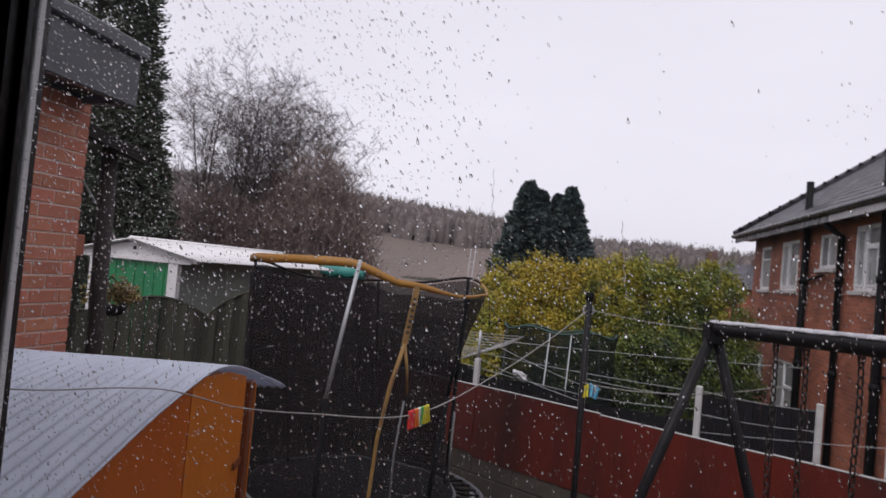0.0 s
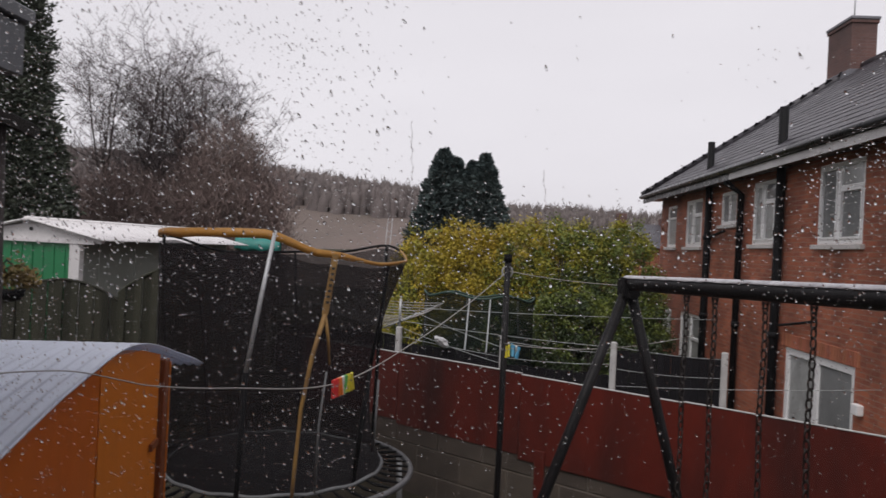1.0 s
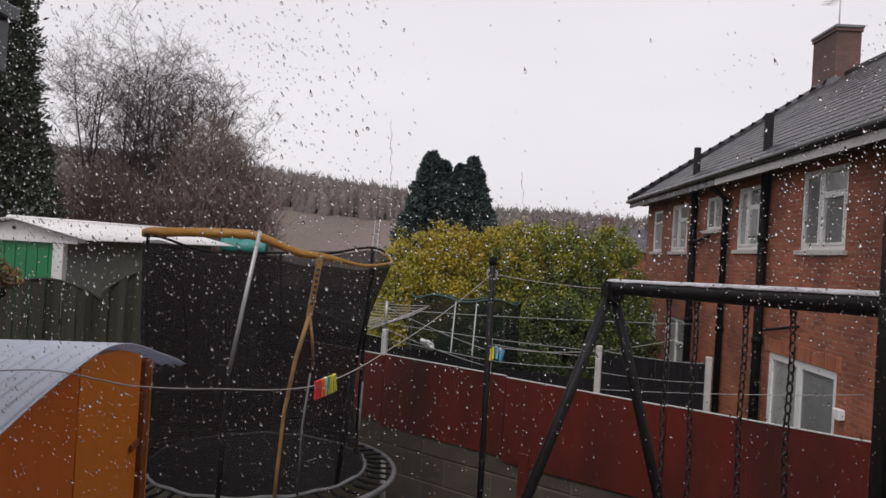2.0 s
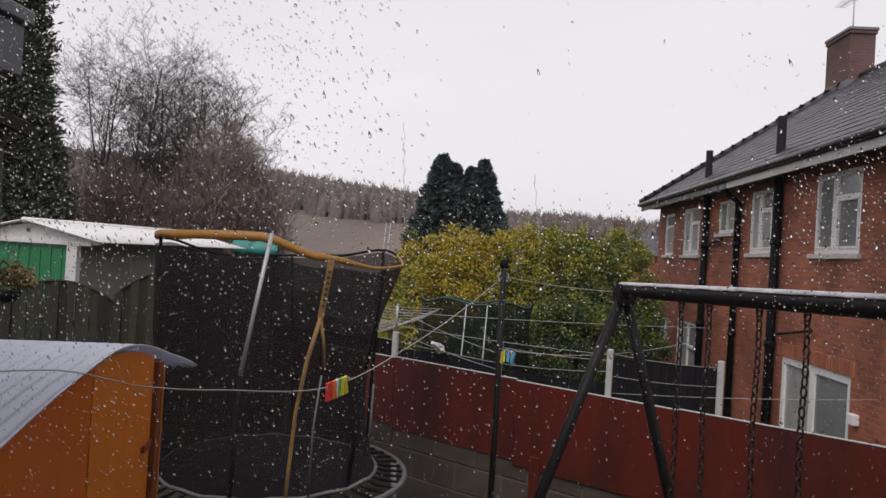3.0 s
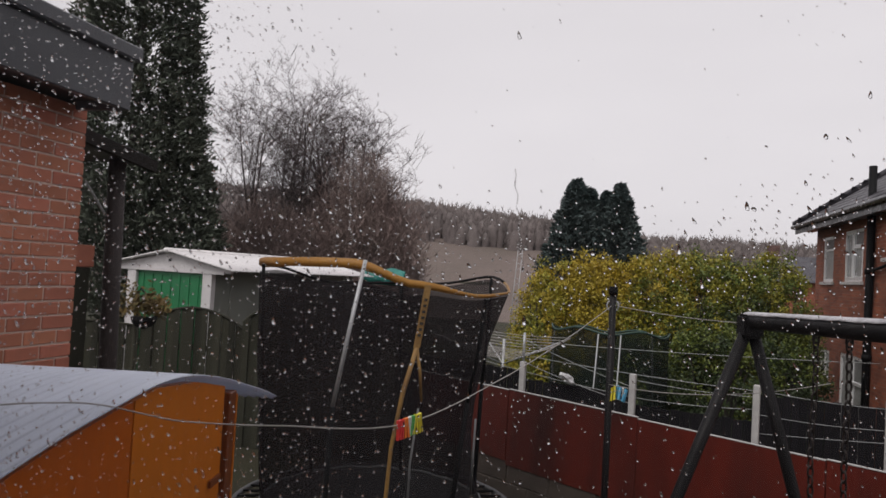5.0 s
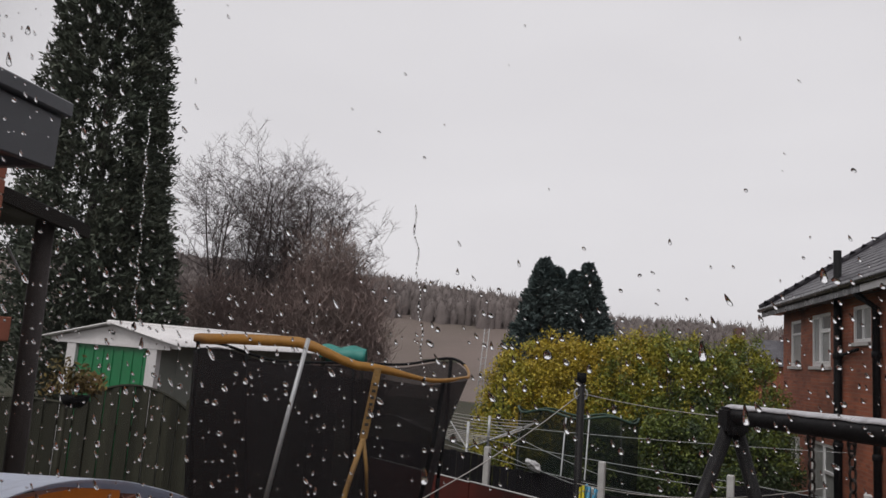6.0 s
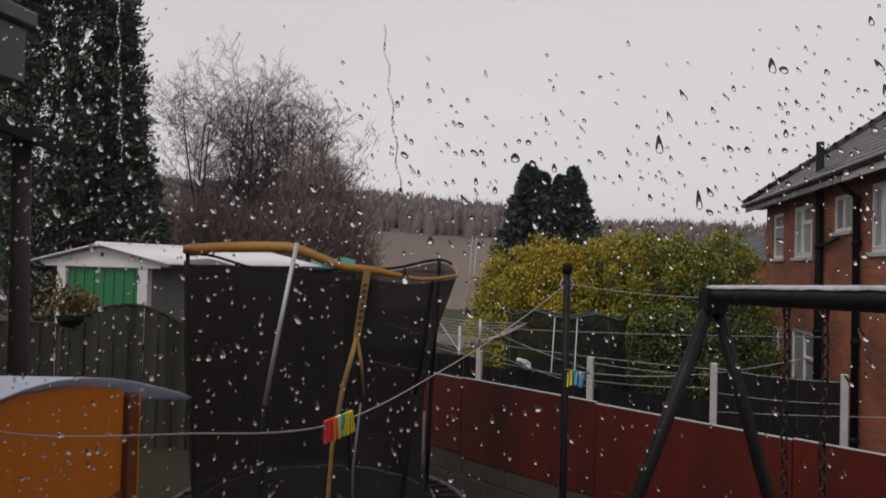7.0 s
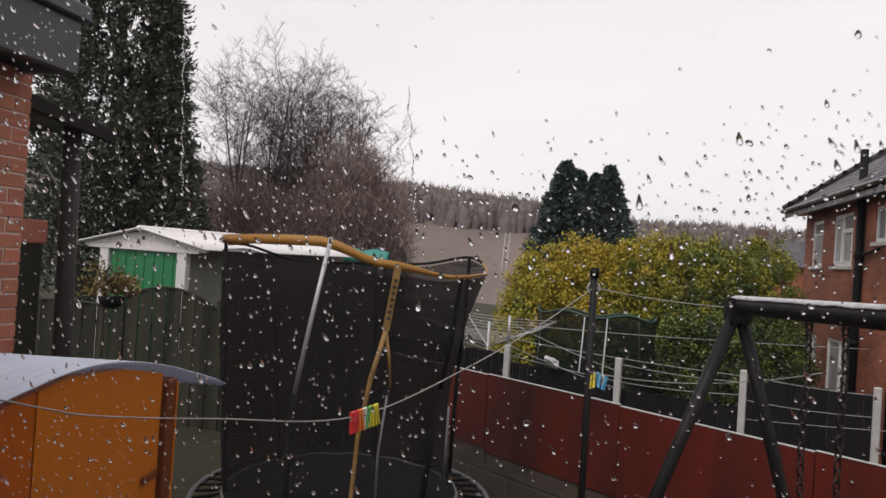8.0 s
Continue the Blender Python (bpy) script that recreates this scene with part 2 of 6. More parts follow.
M = dict(
    brick_piece=material("fired_red_brick", (0.56, 0.205, 0.125), 0.8, vary=0.22, scale=9, fine=90, bump=0.35, per_object=0.16),
    lintel_brick=material("orange_facing_brick", (0.38, 0.125, 0.065), 0.8, vary=0.2, scale=6, fine=60, bump=0.3, per_object=0.2),
    mortar=material("pale_mortar", (0.66, 0.50, 0.42), 0.9, vary=0.15, scale=6, fine=120, bump=0.3),
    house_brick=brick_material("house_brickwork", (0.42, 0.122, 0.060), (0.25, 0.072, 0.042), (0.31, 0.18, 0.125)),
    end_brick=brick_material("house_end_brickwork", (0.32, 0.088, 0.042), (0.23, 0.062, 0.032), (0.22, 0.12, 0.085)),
    chimney_brick=brick_material("chimney_brickwork", (0.155, 0.075, 0.062), (0.11, 0.055, 0.05), (0.14, 0.105, 0.095)),
    fascia_grey=material("grey_cladding", (0.085, 0.089, 0.10), 0.5, vary=0.2, scale=2, fine=40, bump=0.05, wet=0.2),
    fascia_dark=material("dark_gutter_board", (0.020, 0.017, 0.015), 0.8, vary=0.3, spec=0.2),
    roof_felt=material("dark_roof_felt", (0.03, 0.03, 0.033), 0.7, vary=0.3, scale=3, fine=80, wet=0.3),
    slate=material("wet_slate", (0.050, 0.046, 0.055), 0.62, vary=0.3, scale=3, fine=40, bump=0.3, wet=0.25, per_object=0.3),
    slate_far=material("wet_slate_courses", (0.050, 0.046, 0.055), 0.62, vary=0.3, scale=3, fine=40, bump=0.3, wet=0.25, per_island=0.3),
    gutter=material("black_gutter", (0.02, 0.02, 0.022), 0.4, vary=0.2, wet=0.2),
    white_board=material("weathered_white_board", (0.62, 0.60, 0.60), 0.5, vary=0.15, scale=3, fine=30, bump=0.05, wet=0.2),
    upvc=material("white_upvc", (0.86, 0.855, 0.85), 0.3, vary=0.05, scale=3, fine=20, bump=0.0),
    stone_sill=material("painted_sill", (0.58, 0.55, 0.53), 0.6, vary=0.15, scale=5, fine=40),
    dark_glass=material("house_window_pane", (0.26, 0.265, 0.265), 0.06, vary=0.25, scale=1.2, fine=5, bump=0.0),
    curtain_glass=material("net_curtain_pane", (0.44, 0.445, 0.435), 0.1, vary=0.25, scale=2.5, fine=12, bump=0.0),
    pipe_black=material("black_soil_pipe", (0.008, 0.008, 0.009), 0.65, vary=0.2, spec=0.15),
    lead=material("lead_flashing", (0.17, 0.17, 0.19), 0.5, vary=0.2),
    red_panel=material("oxblood_painted_board", (0.128, 0.018, 0.011), 0.6, vary=0.3, scale=2.6, fine=34, bump=0.3, wet=0.25, color2=(0.040, 0.009, 0.007), stretch=(1, 1, 0.28), spec=0.3),
    block=material("concrete_block", (0.080, 0.062, 0.048), 0.85, vary=0.35, scale=6, fine=90, bump=0.5, per_object=0.15),
    block_mortar=material("block_mortar", (0.125, 0.105, 0.085), 0.9, vary=0.15, fine=100),
    concrete=material("pale_concrete", (0.44, 0.43, 0.42), 0.8, vary=0.2, scale=8, fine=90, bump=0.3),
    fence_wood=material("algae_dark_fence_board", (0.038, 0.038, 0.026), 0.8, spec=0.2, vary=0.35, scale=3, fine=50, bump=0.35, stretch=(1, 1, 0.15), per_object=0.25),
    dark_panel=material("black_stained_panel", (0.009, 0.008, 0.010), 0.75, spec=0.15, vary=0.3, scale=3, fine=40, stretch=(1, 1, 0.2), per_object=0.2),
    orange_ply=material("orange_stained_ply", (0.58, 0.135, 0.008), 0.42, vary=0.14, scale=1.6, fine=28, bump=0.12, wet=0.15, color2=(0.50, 0.105, 0.008), stretch=(1, 1, 0.2)),
    orange_light=material("orange_stained_door_ply", (0.66, 0.19, 0.013), 0.42, vary=0.14, scale=1.3, fine=24, bump=0.12, wet=0.15, color2=(0.60, 0.165, 0.012), stretch=(1, 1, 0.2)),
    orange_dark=material("brown_stained_batten", (0.20, 0.050, 0.010), 0.5, vary=0.25, scale=4, fine=40),
    corrugated=sheet_material("translucent_corrugated_sheet", (0.64, 0.68, 0.78), 0.5, vary=0.14, scale=2.2, fine=18, bump=0.04, wet=0.14, stretch=(3, 0.5, 1)),
    net=net_material("black_safety_net", (0.019, 0.016, 0.018), 0.235),
    net_thin=net_material("faded_safety_net", (0.010, 0.016, 0.014), 0.42),
    yellow=material("mustard_sleeve", (0.33, 0.155, 0.022), 0.6, vary=0.25, scale=9, fine=70, bump=0.2, color2=(0.27, 0.12, 0.015)),
    strap=material("yellow_webbing", (0.33, 0.19, 0.05), 0.7, vary=0.3, scale=12, fine=90, color2=(0.18, 0.10, 0.04)),
    black_mark=material("black_print", (0.02, 0.02, 0.02), 0.6),
    galv=material("galvanised_tube", (0.42, 0.43, 0.44), 0.45, metal=0.35, vary=0.2, scale=10, fine=60),
    black_tube=material("black_foam_sleeve", (0.009, 0.009, 0.010), 0.85, spec=0.12, vary=0.3, scale=6, fine=80, bump=0.2),
    galv_dull=material("dull_weathered_steel", (0.13, 0.13, 0.135), 0.55, metal=0.2, vary=0.3, scale=10, fine=60),
    pad_grey=material("grey_edge_piping", (0.16, 0.165, 0.17), 0.7, vary=0.3, scale=9, fine=60),
    mat_black=material("jump_mat", (0.012, 0.012, 0.013), 0.8, vary=0.3),
    # Mottled pale colour that paints the highlight on the swing bar.
    swing_sheen=material("wet_bar_highlight", (0.50, 0.49, 0.51), 0.4, metal=0.4, vary=0.4, scale=14, fine=70, bump=0.15, wet=0.15, color2=(0.28, 0.27, 0.285)),
    swing_paint=material("black_swing_tube", (0.009, 0.008, 0.009), 0.6, vary=0.4, scale=9, fine=60, bump=0.25, wet=0.15, spec=0.2),
    chain=material("rusty_chain", (0.035, 0.028, 0.025), 0.5, metal=0.6, vary=0.4, scale=20, fine=120),
    rope=material("washing_line", (0.36, 0.34, 0.32), 0.6, vary=0.2, scale=20),
    wire=material("thin_wire", (0.34, 0.35, 0.35), 0.5, vary=0.2),
    peg_red=material("red_peg", (0.75, 0.05, 0.05), 0.4, vary=0.1), peg_orange=material("orange_peg", (0.85, 0.22, 0.03), 0.4, vary=0.1),
    peg_yellow=material("yellow_peg", (0.75, 0.65, 0.05), 0.4, vary=0.1), peg_green=material("green_peg", (0.10, 0.45, 0.12), 0.4, vary=0.1),
    peg_white=material("white_peg", (0.75, 0.75, 0.72), 0.4, vary=0.1), peg_blue=material("blue_peg", (0.08, 0.35, 0.55), 0.4, vary=0.1),
    green_door=material("green_garage_door", (0.012, 0.17, 0.062), 0.45, vary=0.2, scale=2, fine=30, wet=0.15),
    garage_wall=material("grey_pebbledash", (0.19, 0.20, 0.175), 0.85, vary=0.2, scale=2, fine=70, bump=0.5),
    garage_roof=material("white_asbestos_sheet", (0.72, 0.70, 0.70), 0.55, vary=0.12, scale=3, fine=40, wet=0.2),
    dull_green=material("dull_green_sleeve", (0.02, 0.055, 0.04), 0.6, vary=0.3),
    teal=material("teal_tarpaulin", (0.02, 0.20, 0.17), 0.55, vary=0.25, scale=4, fine=30),
    pale_teal=material("pale_teal_sheet", (0.13, 0.27, 0.25), 0.5, vary=0.25, scale=5, fine=30),
    ground=material("wet_winter_grass", (0.026, 0.030, 0.014), 0.85, vary=0.4, scale=0.6, fine=9, bump=0.4, color2=(0.04, 0.032, 0.022), spec=0.2),
    # Distance haze is mixed slightly into the woods and field colours.
    hill_wood=leaf_material("hazed_winter_wood", (0.118, 0.098, 0.094), (0.150, 0.128, 0.122), 0.95, 0.10),
    field=material("hazed_bleached_grass", (0.165, 0.132, 0.12), 0.95, vary=0.2, scale=0.12, fine=2.2, bump=0.2, color2=(0.125, 0.105, 0.092), spec=0.1, stretch=(1, 0.5, 1)),
    bark=material("wet_bark", (0.055, 0.044, 0.042), 0.85, vary=0.35, scale=4, fine=40, bump=0.4),
    twig=material("purple_brown_twig", (0.11, 0.085, 0.085), 0.8, vary=0.3, scale=2, fine=20, bump=0.0),
    bush=leaf_material("bare_thicket", (0.17, 0.118, 0.108), (0.22, 0.17, 0.152), 0.9, 0.2),
    conifer=leaf_material("dark_conifer_needles", (0.052, 0.068, 0.048), (0.078, 0.088, 0.062), 0.8, 0.4),
    conifer_blue=leaf_material("blue_conifer_needles", (0.038, 0.062, 0.062), (0.055, 0.075, 0.07), 0.8, 0.4),
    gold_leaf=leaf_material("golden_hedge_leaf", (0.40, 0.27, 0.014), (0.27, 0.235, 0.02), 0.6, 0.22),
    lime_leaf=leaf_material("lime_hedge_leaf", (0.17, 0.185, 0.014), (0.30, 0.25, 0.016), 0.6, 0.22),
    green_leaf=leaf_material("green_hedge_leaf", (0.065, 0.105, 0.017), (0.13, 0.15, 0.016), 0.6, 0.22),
    # Darkest leaf: the shade low in the hedge is put into its colour.
    shade_leaf=leaf_material("hedge_shade_leaf", (0.022, 0.040, 0.012), (0.040, 0.062, 0.014), 0.6, 0.3),
    dead_leaf=leaf_material("withered_leaf", (0.17, 0.095, 0.025), (0.07, 0.075, 0.022), 0.8, 0.4),
    # Near-black: the backlit frame's shade is put into its colour.
    frame_backlit=material("backlit_frame", (0.009, 0.009, 0.010), 0.4, vary=0.1),
    gasket=material("grey_glazing_bead", (0.88, 0.89, 0.90), 0.4, vary=0.08),
    room_wall=material("magnolia_wall", (0.35, 0.33, 0.30), 0.85, vary=0.06),
    room_floor=material("brown_carpet", (0.10, 0.075, 0.06), 0.95, vary=0.2, fine=90),
    bag=material("white_plastic_bag", (0.46, 0.455, 0.46), 0.5, vary=0.1),
    glass=pane_material(), water=water_material(),
)

# ---- builders ----
def mesh_object(name, V, F, mat, parent=None, label="", smooth=False):
    me = bpy.data.meshes.new(name)
    me.from_pydata([tuple(v) for v in V], [], [tuple(f) for f in F])
    me.materials.append(mat)
    if smooth:
        me.polygons.foreach_set("use_smooth", [True] * len(me.polygons))
    me.update()
    ob = new(name, me)
    if parent:
        ob.parent = parent
    if label:
        ob["label"] = label
    return ob


def part(name, bm, mat, parent, label="", smooth=False):
    me = bpy.data.meshes.new(name)
    bm.to_mesh(me)
    bm.free()
    me.materials.append(mat)
    if smooth:
        me.polygons.foreach_set("use_smooth", [True] * len(me.polygons))
    ob = new(name, me)
    if parent:
        ob.parent = parent
    if label:
        ob["label"] = label
    return ob


def thing(name, at=(0, 0, 0), turn=0.0, label="", category="", group="", kind=""):
    e = new(name)
    e.empty_display_size = 0.1
    e.matrix_world = pose(*at, 0, 0, turn)
    return tagged(e, label, category, group, kind)


BOX_F = [(0, 3, 2, 1), (4, 5, 6, 7), (0, 1, 5, 4), (1, 2, 6, 5), (2, 3, 7, 6), (3, 0, 4, 7)]


def box_vf(x0, x1, y0, y1, z0, z1):
    return [(x0, y0, z0), (x1, y0, z0), (x1, y1, z0), (x0, y1, z0), (x0, y0, z1), (x1, y0, z1), (x1, y1, z1), (x0, y1, z1)], BOX_F


def bm_boxes(boxes, bevel=0.0):
    bm = bmesh.new()
    for b in boxes:
        V, F = box_vf(*b)
        vs = [bm.verts.new(v) for v in V]
        for f in F:
            bm.faces.new([vs[i] for i in f])
    if bevel:
        bmesh.ops.bevel(bm, geom=bm.edges[:], offset=bevel, segments=1, affect="EDGES")
    return bm


def box(name, b, mat, parent=None, label="", bevel=0.0):
    return part(name, bm_boxes([b], bevel), mat, parent, label)


def shared_box(name, b, mat, bevel):
    bm = bm_boxes([b], bevel)
    me = bpy.data.meshes.new(name)
    bm.to_mesh(me)
    bm.free()
    me.materials.append(mat)
    return me


def tube_vf(points, radii, sides=8, closed=False):
    """A tube along points with a radius at each."""
    P = [Vector(p) for p in points]
    n = len(P)
    V, F = [], []
    ref = None
    for i, p in enumerate(P):
        a = P[(i - 1) % n] if (i or closed) else p
        b = P[(i + 1) % n] if (i < n - 1 or closed) else p
        d = (b - a).normalized()
        if ref is None:
            ref = Vector((0, 0, 1)) if abs(d.z) < 0.9 else Vector((1, 0, 0))
        u = d.cross(ref).normalized()
        if u.length < 0.5:
            u = d.orthogonal().normalized()
        w = u.cross(d).normalized()
        ref = w
        r = radii[i] if hasattr(radii, "__len__") else radii
        for k in range(sides):
            t = 2 * math.pi * k / sides
            V.append(p + (u * math.cos(t) + w * math.sin(t)) * r)
    m = n if closed else n - 1
    for i in range(m):
        j = (i + 1) % n
        for k in range(sides):
            k2 = (k + 1) % sides
            F.append((i * sides + k, i * sides + k2, j * sides + k2, j * sides + k))
    if not closed:
        F.append(tuple(reversed(range(sides))))
        F.append(tuple((n - 1) * sides + k for k in range(sides)))
    return V, F


def tube(name, points, radii, mat, parent=None, label="", sides=8, closed=False):
    V, F = tube_vf(points, radii, sides, closed)
    return mesh_object(name, V, F, mat, parent, label, smooth=True)


def sag(a, b, drop, n=14):
    a, b = Vector(a), Vector(b)
    return [a.lerp(b, i / n) + Vector((0, 0, -4 * drop * (i / n) * (1 - i / n))) for i in range(n + 1)]


def smooth_line(points, n=8):
    """A Catmull-Rom curve through points."""
    P = [Vector(p) for p in points]
    P = [2 * P[0] - P[1]] + P + [2 * P[-1] - P[-2]]
    out = []
    for i in range(1, len(P) - 2):
        for k in range(n):
            t = k / n
            a, b, c, d = P[i - 1], P[i], P[i + 1], P[i + 2]
            out.append(0.5 * (2 * b + (c - a) * t + (2 * a - 5 * b + 4 * c - d) * t * t + (3 * b - a - 3 * c + d) * t ** 3))
    out.append(P[-2])
    return out


# ---- terrain: one sheet from the garden to the horizon ----
def ease(a, b, x):
    t = min(max((x - a) / (b - a), 0.0), 1.0)
    return t * t * (3 - 2 * t)


FENCE_A, FENCE_D = Vector((-0.88, 6.61)), Vector((0.8005, -0.5993))


def beyond_fence(x, y):
    """Metres past the red fence, on the neighbour's side."""
    v = Vector((x, y)) - FENCE_A
    return v.x * 0.5993 + v.y * 0.8005


def height(x, y):
    h = -0.62
    h -= 1.42 * ease(0.15, 2.2, beyond_fence(x, y)) * ease(-4.5, -1.5, x)
    h -= 0.9 * ease(22, 34, y)
    up = ease(45, 125, y)
    h += up * (8.6 - 0.075 * max(min(x, 0), -160) - 0.045 * max(min(x, 120), 0) + 1.0 * noise.noise(Vector((x * 0.02, y * 0.02, 3.1))) * 2)
    h += ease(125, 260, y) * 6.0
    h += 0.04 * noise.noise(Vector((x * 0.5, y * 0.5, 0)))
    return h


def axis(parts):
    out = []
    for a, b, n in parts:
        out += [a + (b - a) * i / n for i in range(n)]
    return out + [parts[-1][1]]


gx = axis([(-700, -150, 10), (-150, -30, 24), (-30, -8, 22), (-8, 8, 64), (8, 30, 22), (30, 150, 24), (150, 700, 10)])
gy = axis([(-300, -20, 8), (-20, 0, 10), (0, 14, 56), (14, 40, 26), (40, 160, 40), (160, 300, 10), (300, 900, 8)])
GV = [(x, y, height(x, y)) for y in gy for x in gx]
GF = [(j * len(gx) + i, j * len(gx) + i + 1, (j + 1) * len(gx) + i + 1, (j + 1) * len(gx) + i) for j in range(len(gy) - 1) for i in range(len(gx) - 1)]
tagged(mesh_object("ground", GV, GF, M["ground"], smooth=True), "wet rough winter grass falling towards the neighbour's garden", "ground", kind="structure")

# ---- the room with the window ----
GLASS_Y = 1.35
WX0, WX1, WZ0, WZ1 = -1.003, 0.516, 0.74, 2.06
RX0, RX1, RY0, RZ0, RZ1 = -2.3, 2.4, -2.9, -0.3, 2.25


def room():
    wall = thing("wall_front", label="plain magnolia wall round the rainy window", category="wall", kind="structure")
    for b in [(RX0, WX0 - 0.05, 1.25, 1.45, RZ0, RZ1), (WX1 + 0.05, RX1, 1.25, 1.45, RZ0, RZ1), (WX0 - 0.05, WX1 + 0.05, 1.25, 1.45, RZ0, WZ0 - 0.05), (WX0 - 0.05, WX1 + 0.05, 1.25, 1.45, WZ1 + 0.05, RZ1)]:
        box("wall_piece", b, M["room_wall"], wall)
    tagged(box("wall_left", (RX0 - 0.2, RX0, RY0, 1.45, RZ0, RZ1), M["room_wall"]), "plain magnolia side wall", "wall", kind="structure")
    tagged(box("wall_right", (RX1, RX1 + 0.2, RY0, 1.45, RZ0, RZ1), M["room_wall"]), "plain magnolia side wall", "wall", kind="structure")
    tagged(box("wall_back", (RX0 - 0.2, RX1 + 0.2, RY0 - 0.2, RY0, RZ0, RZ1), M["room_wall"]), "plain magnolia back wall", "wall", kind="structure")
    tagged(box("floor", (RX0 - 0.2, RX1 + 0.2, RY0 - 0.2, 1.45, RZ0 - 0.2, RZ0), M["room_floor"]), "brown carpet floor of the room", "floor", kind="structure")
    tagged(box("ceiling", (RX0 - 0.2, RX1 + 0.2, RY0 - 0.2, 1.45, RZ1, RZ1 + 0.2), M["room_wall"]), "plain pale ceiling", "ceiling", kind="structure")
    win = thing("window_1", (0, GLASS_Y, 0), label="window with rain-spotted glass, its frame coloured dark as backlit", category="window", kind="structure")
    a, b, c, d = WX0, WX1, WZ0, WZ1
    for bb in [(a - 0.05, a, -0.05, 0.05, c - 0.05, d + 0.05), (b, b + 0.05, -0.05, 0.05, c - 0.05, d + 0.05), (a, b, -0.05, 0.05, c - 0.05, c), (a, b, -0.05, 0.05, d, d + 0.05)]:
        box("window_frame", bb, M["frame_backlit"], win, bevel=0.004)
    for x, s in ((a, 1), (b, -1)):
        for off, w, y0, y1, mt, lab in ((0.0, 0.010, -0.020, -0.003, "frame_backlit", ""), (-0.034, 0.016, -0.080, -0.051, "gasket", "pale grey glazing bead")):
            x0, x1 = sorted((x + s * off, x + s * (off + w)))
            box("glazing_bead", (x0, x1, y0, y1, c, d), M[mt], win, lab, bevel=0.002)
    box("outer_bead", (a, a + 0.012, 0.004, 0.020, c, d), M["gasket"], win, "pale grey outer glazing bead", bevel=0.002)
    pane = box("pane", (a + 0.001, b - 0.001, -0.002, 0.002, c + 0.001, d - 0.001), M["glass"], win)
    pane.visible_shadow = False


room()


TRAILS = [(-0.022, 1.508, -0.008, 1.402), (-0.213, 1.57, -0.204, 1.422)]


def rain_drops():
    """Drops on the outer face of the glass: flattened caps, some run down into short tails."""
    rng = random.Random(5)
    V, F = [], []
    y0 = GLASS_Y + 0.0025

    def drop(x, z, r, stretch, lean):
        sides, rings = 9, 3
        base = len(V)
        hgt = r * rng.uniform(0.6, 0.95)
        raw = [rng.uniform(0.55, 1.35) for _ in range(sides)]
        wob = [(raw[k - 1] + 2 * raw[k] + raw[(k + 1) % sides]) / 4 for k in range(sides)]
        for ring in range(rings):
            f = ring / rings
            for k in range(sides):
                t = 2 * math.pi * k / sides
                rr = r * math.cos(f * math.pi / 2) * wob[k]
                dx, dz = rr * math.cos(t) * (0.86 if stretch > 1.5 else 1.0), rr * math.sin(t)
                if dz > 0:
                    dz *= stretch
                    dx *= 1 - 0.18 * (dz / (r * stretch)) * (stretch - 0.6)
                V.append((x + dx + lean * dz, y0 + hgt * math.sin(f * math.pi / 2), z + dz))
        V.append((x, y0 + hgt, z - r * 0.1))
        for ring in range(rings - 1):
            for k in range(sides):
                k2 = (k + 1) % sides
                F.append((base + ring * sides + k2, base + ring * sides + k, base + (ring + 1) * sides + k, base + (ring + 1) * sides + k2))
        top = base + rings * sides
        for k in range(sides):
            F.append((base + (rings - 1) * sides + (k + 1) % sides, base + (rings - 1) * sides + k, top))
        F.append(tuple(base + k for k in range(sides)))

    def wetness(x, z):
        """Share of places that hold a drop: more under the gutter, in a band at mid height and towards the outer jamb, fewer on the sheltered top."""
        d = 0.20 + 0.55 * max(0.0, noise.noise(Vector((x * 3.1, z * 3.1, 1.7))) + 0.22)
        d += 0.35 * (1 - ease(-0.40, -0.24, x)) * ease(1.30, 1.40, z)
        d += 0.42 * ease(1.34, 1.39, z) * (1 - ease(1.45, 1.50, z)) * ease(-0.45, -0.2, x)
        d += 0.14 * (1 - ease(-0.30, -0.15, x)) * (1 - ease(1.30, 1.40, z))
        edge = 1.44 + 0.22 * max(x - 0.15, 0.0) + 1.5 * max(x - 0.33, 0.0)   # the eaves keep the glass above this line drier
        d += 0.55 * ease(0.08, 0.30, x) * ease(1.39, 1.44, z) * (1 - ease(edge - 0.03, edge + 0.04, z))
        d *= 1 - 0.92 * ease(edge, edge + 0.07, z) * ease(-0.36, -0.12, x)
        d *= 1 - 0.35 * (1 - ease(1.22, 1.36, z)) * ease(-0.3, -0.1, x)
        return d

    cells = {}
    for i in range(30000):
        x, z = rng.uniform(WX0 + 0.01, WX1 - 0.01), rng.uniform(0.9, 1.95)
        if rng.random() > wetness(x, z):
            continue
        r = min(0.00108 * math.exp(rng.gauss(0.0, 0.42)), 0.0028) * (0.86 + 0.14 * ease(1.26, 1.40, z))
        ci, cj = int(x / 0.012 + 500), int(z / 0.012)
        near = [q for di in (-1, 0, 1) for dj in (-1, 0, 1) for q in cells.get((ci + di, cj + dj), ())]
        if any(abs(x - px) < r + pr and abs(z - pz) < 1.8 * (r + pr) for px, pz, pr in near):
            continue
        cells.setdefault((ci, cj), []).append((x, z, r))
        drop(x, z, r, rng.choice((1.0, 1.4, 1.9, 2.4, 3.0)), rng.uniform(-0.75, 0.0))
    for i in range(7500):   # a fine spray where the gutter drips past, and by the outer jamb
        x, z = rng.uniform(WX0 + 0.02, WX1 - 0.02), rng.uniform(1.12, 1.70)
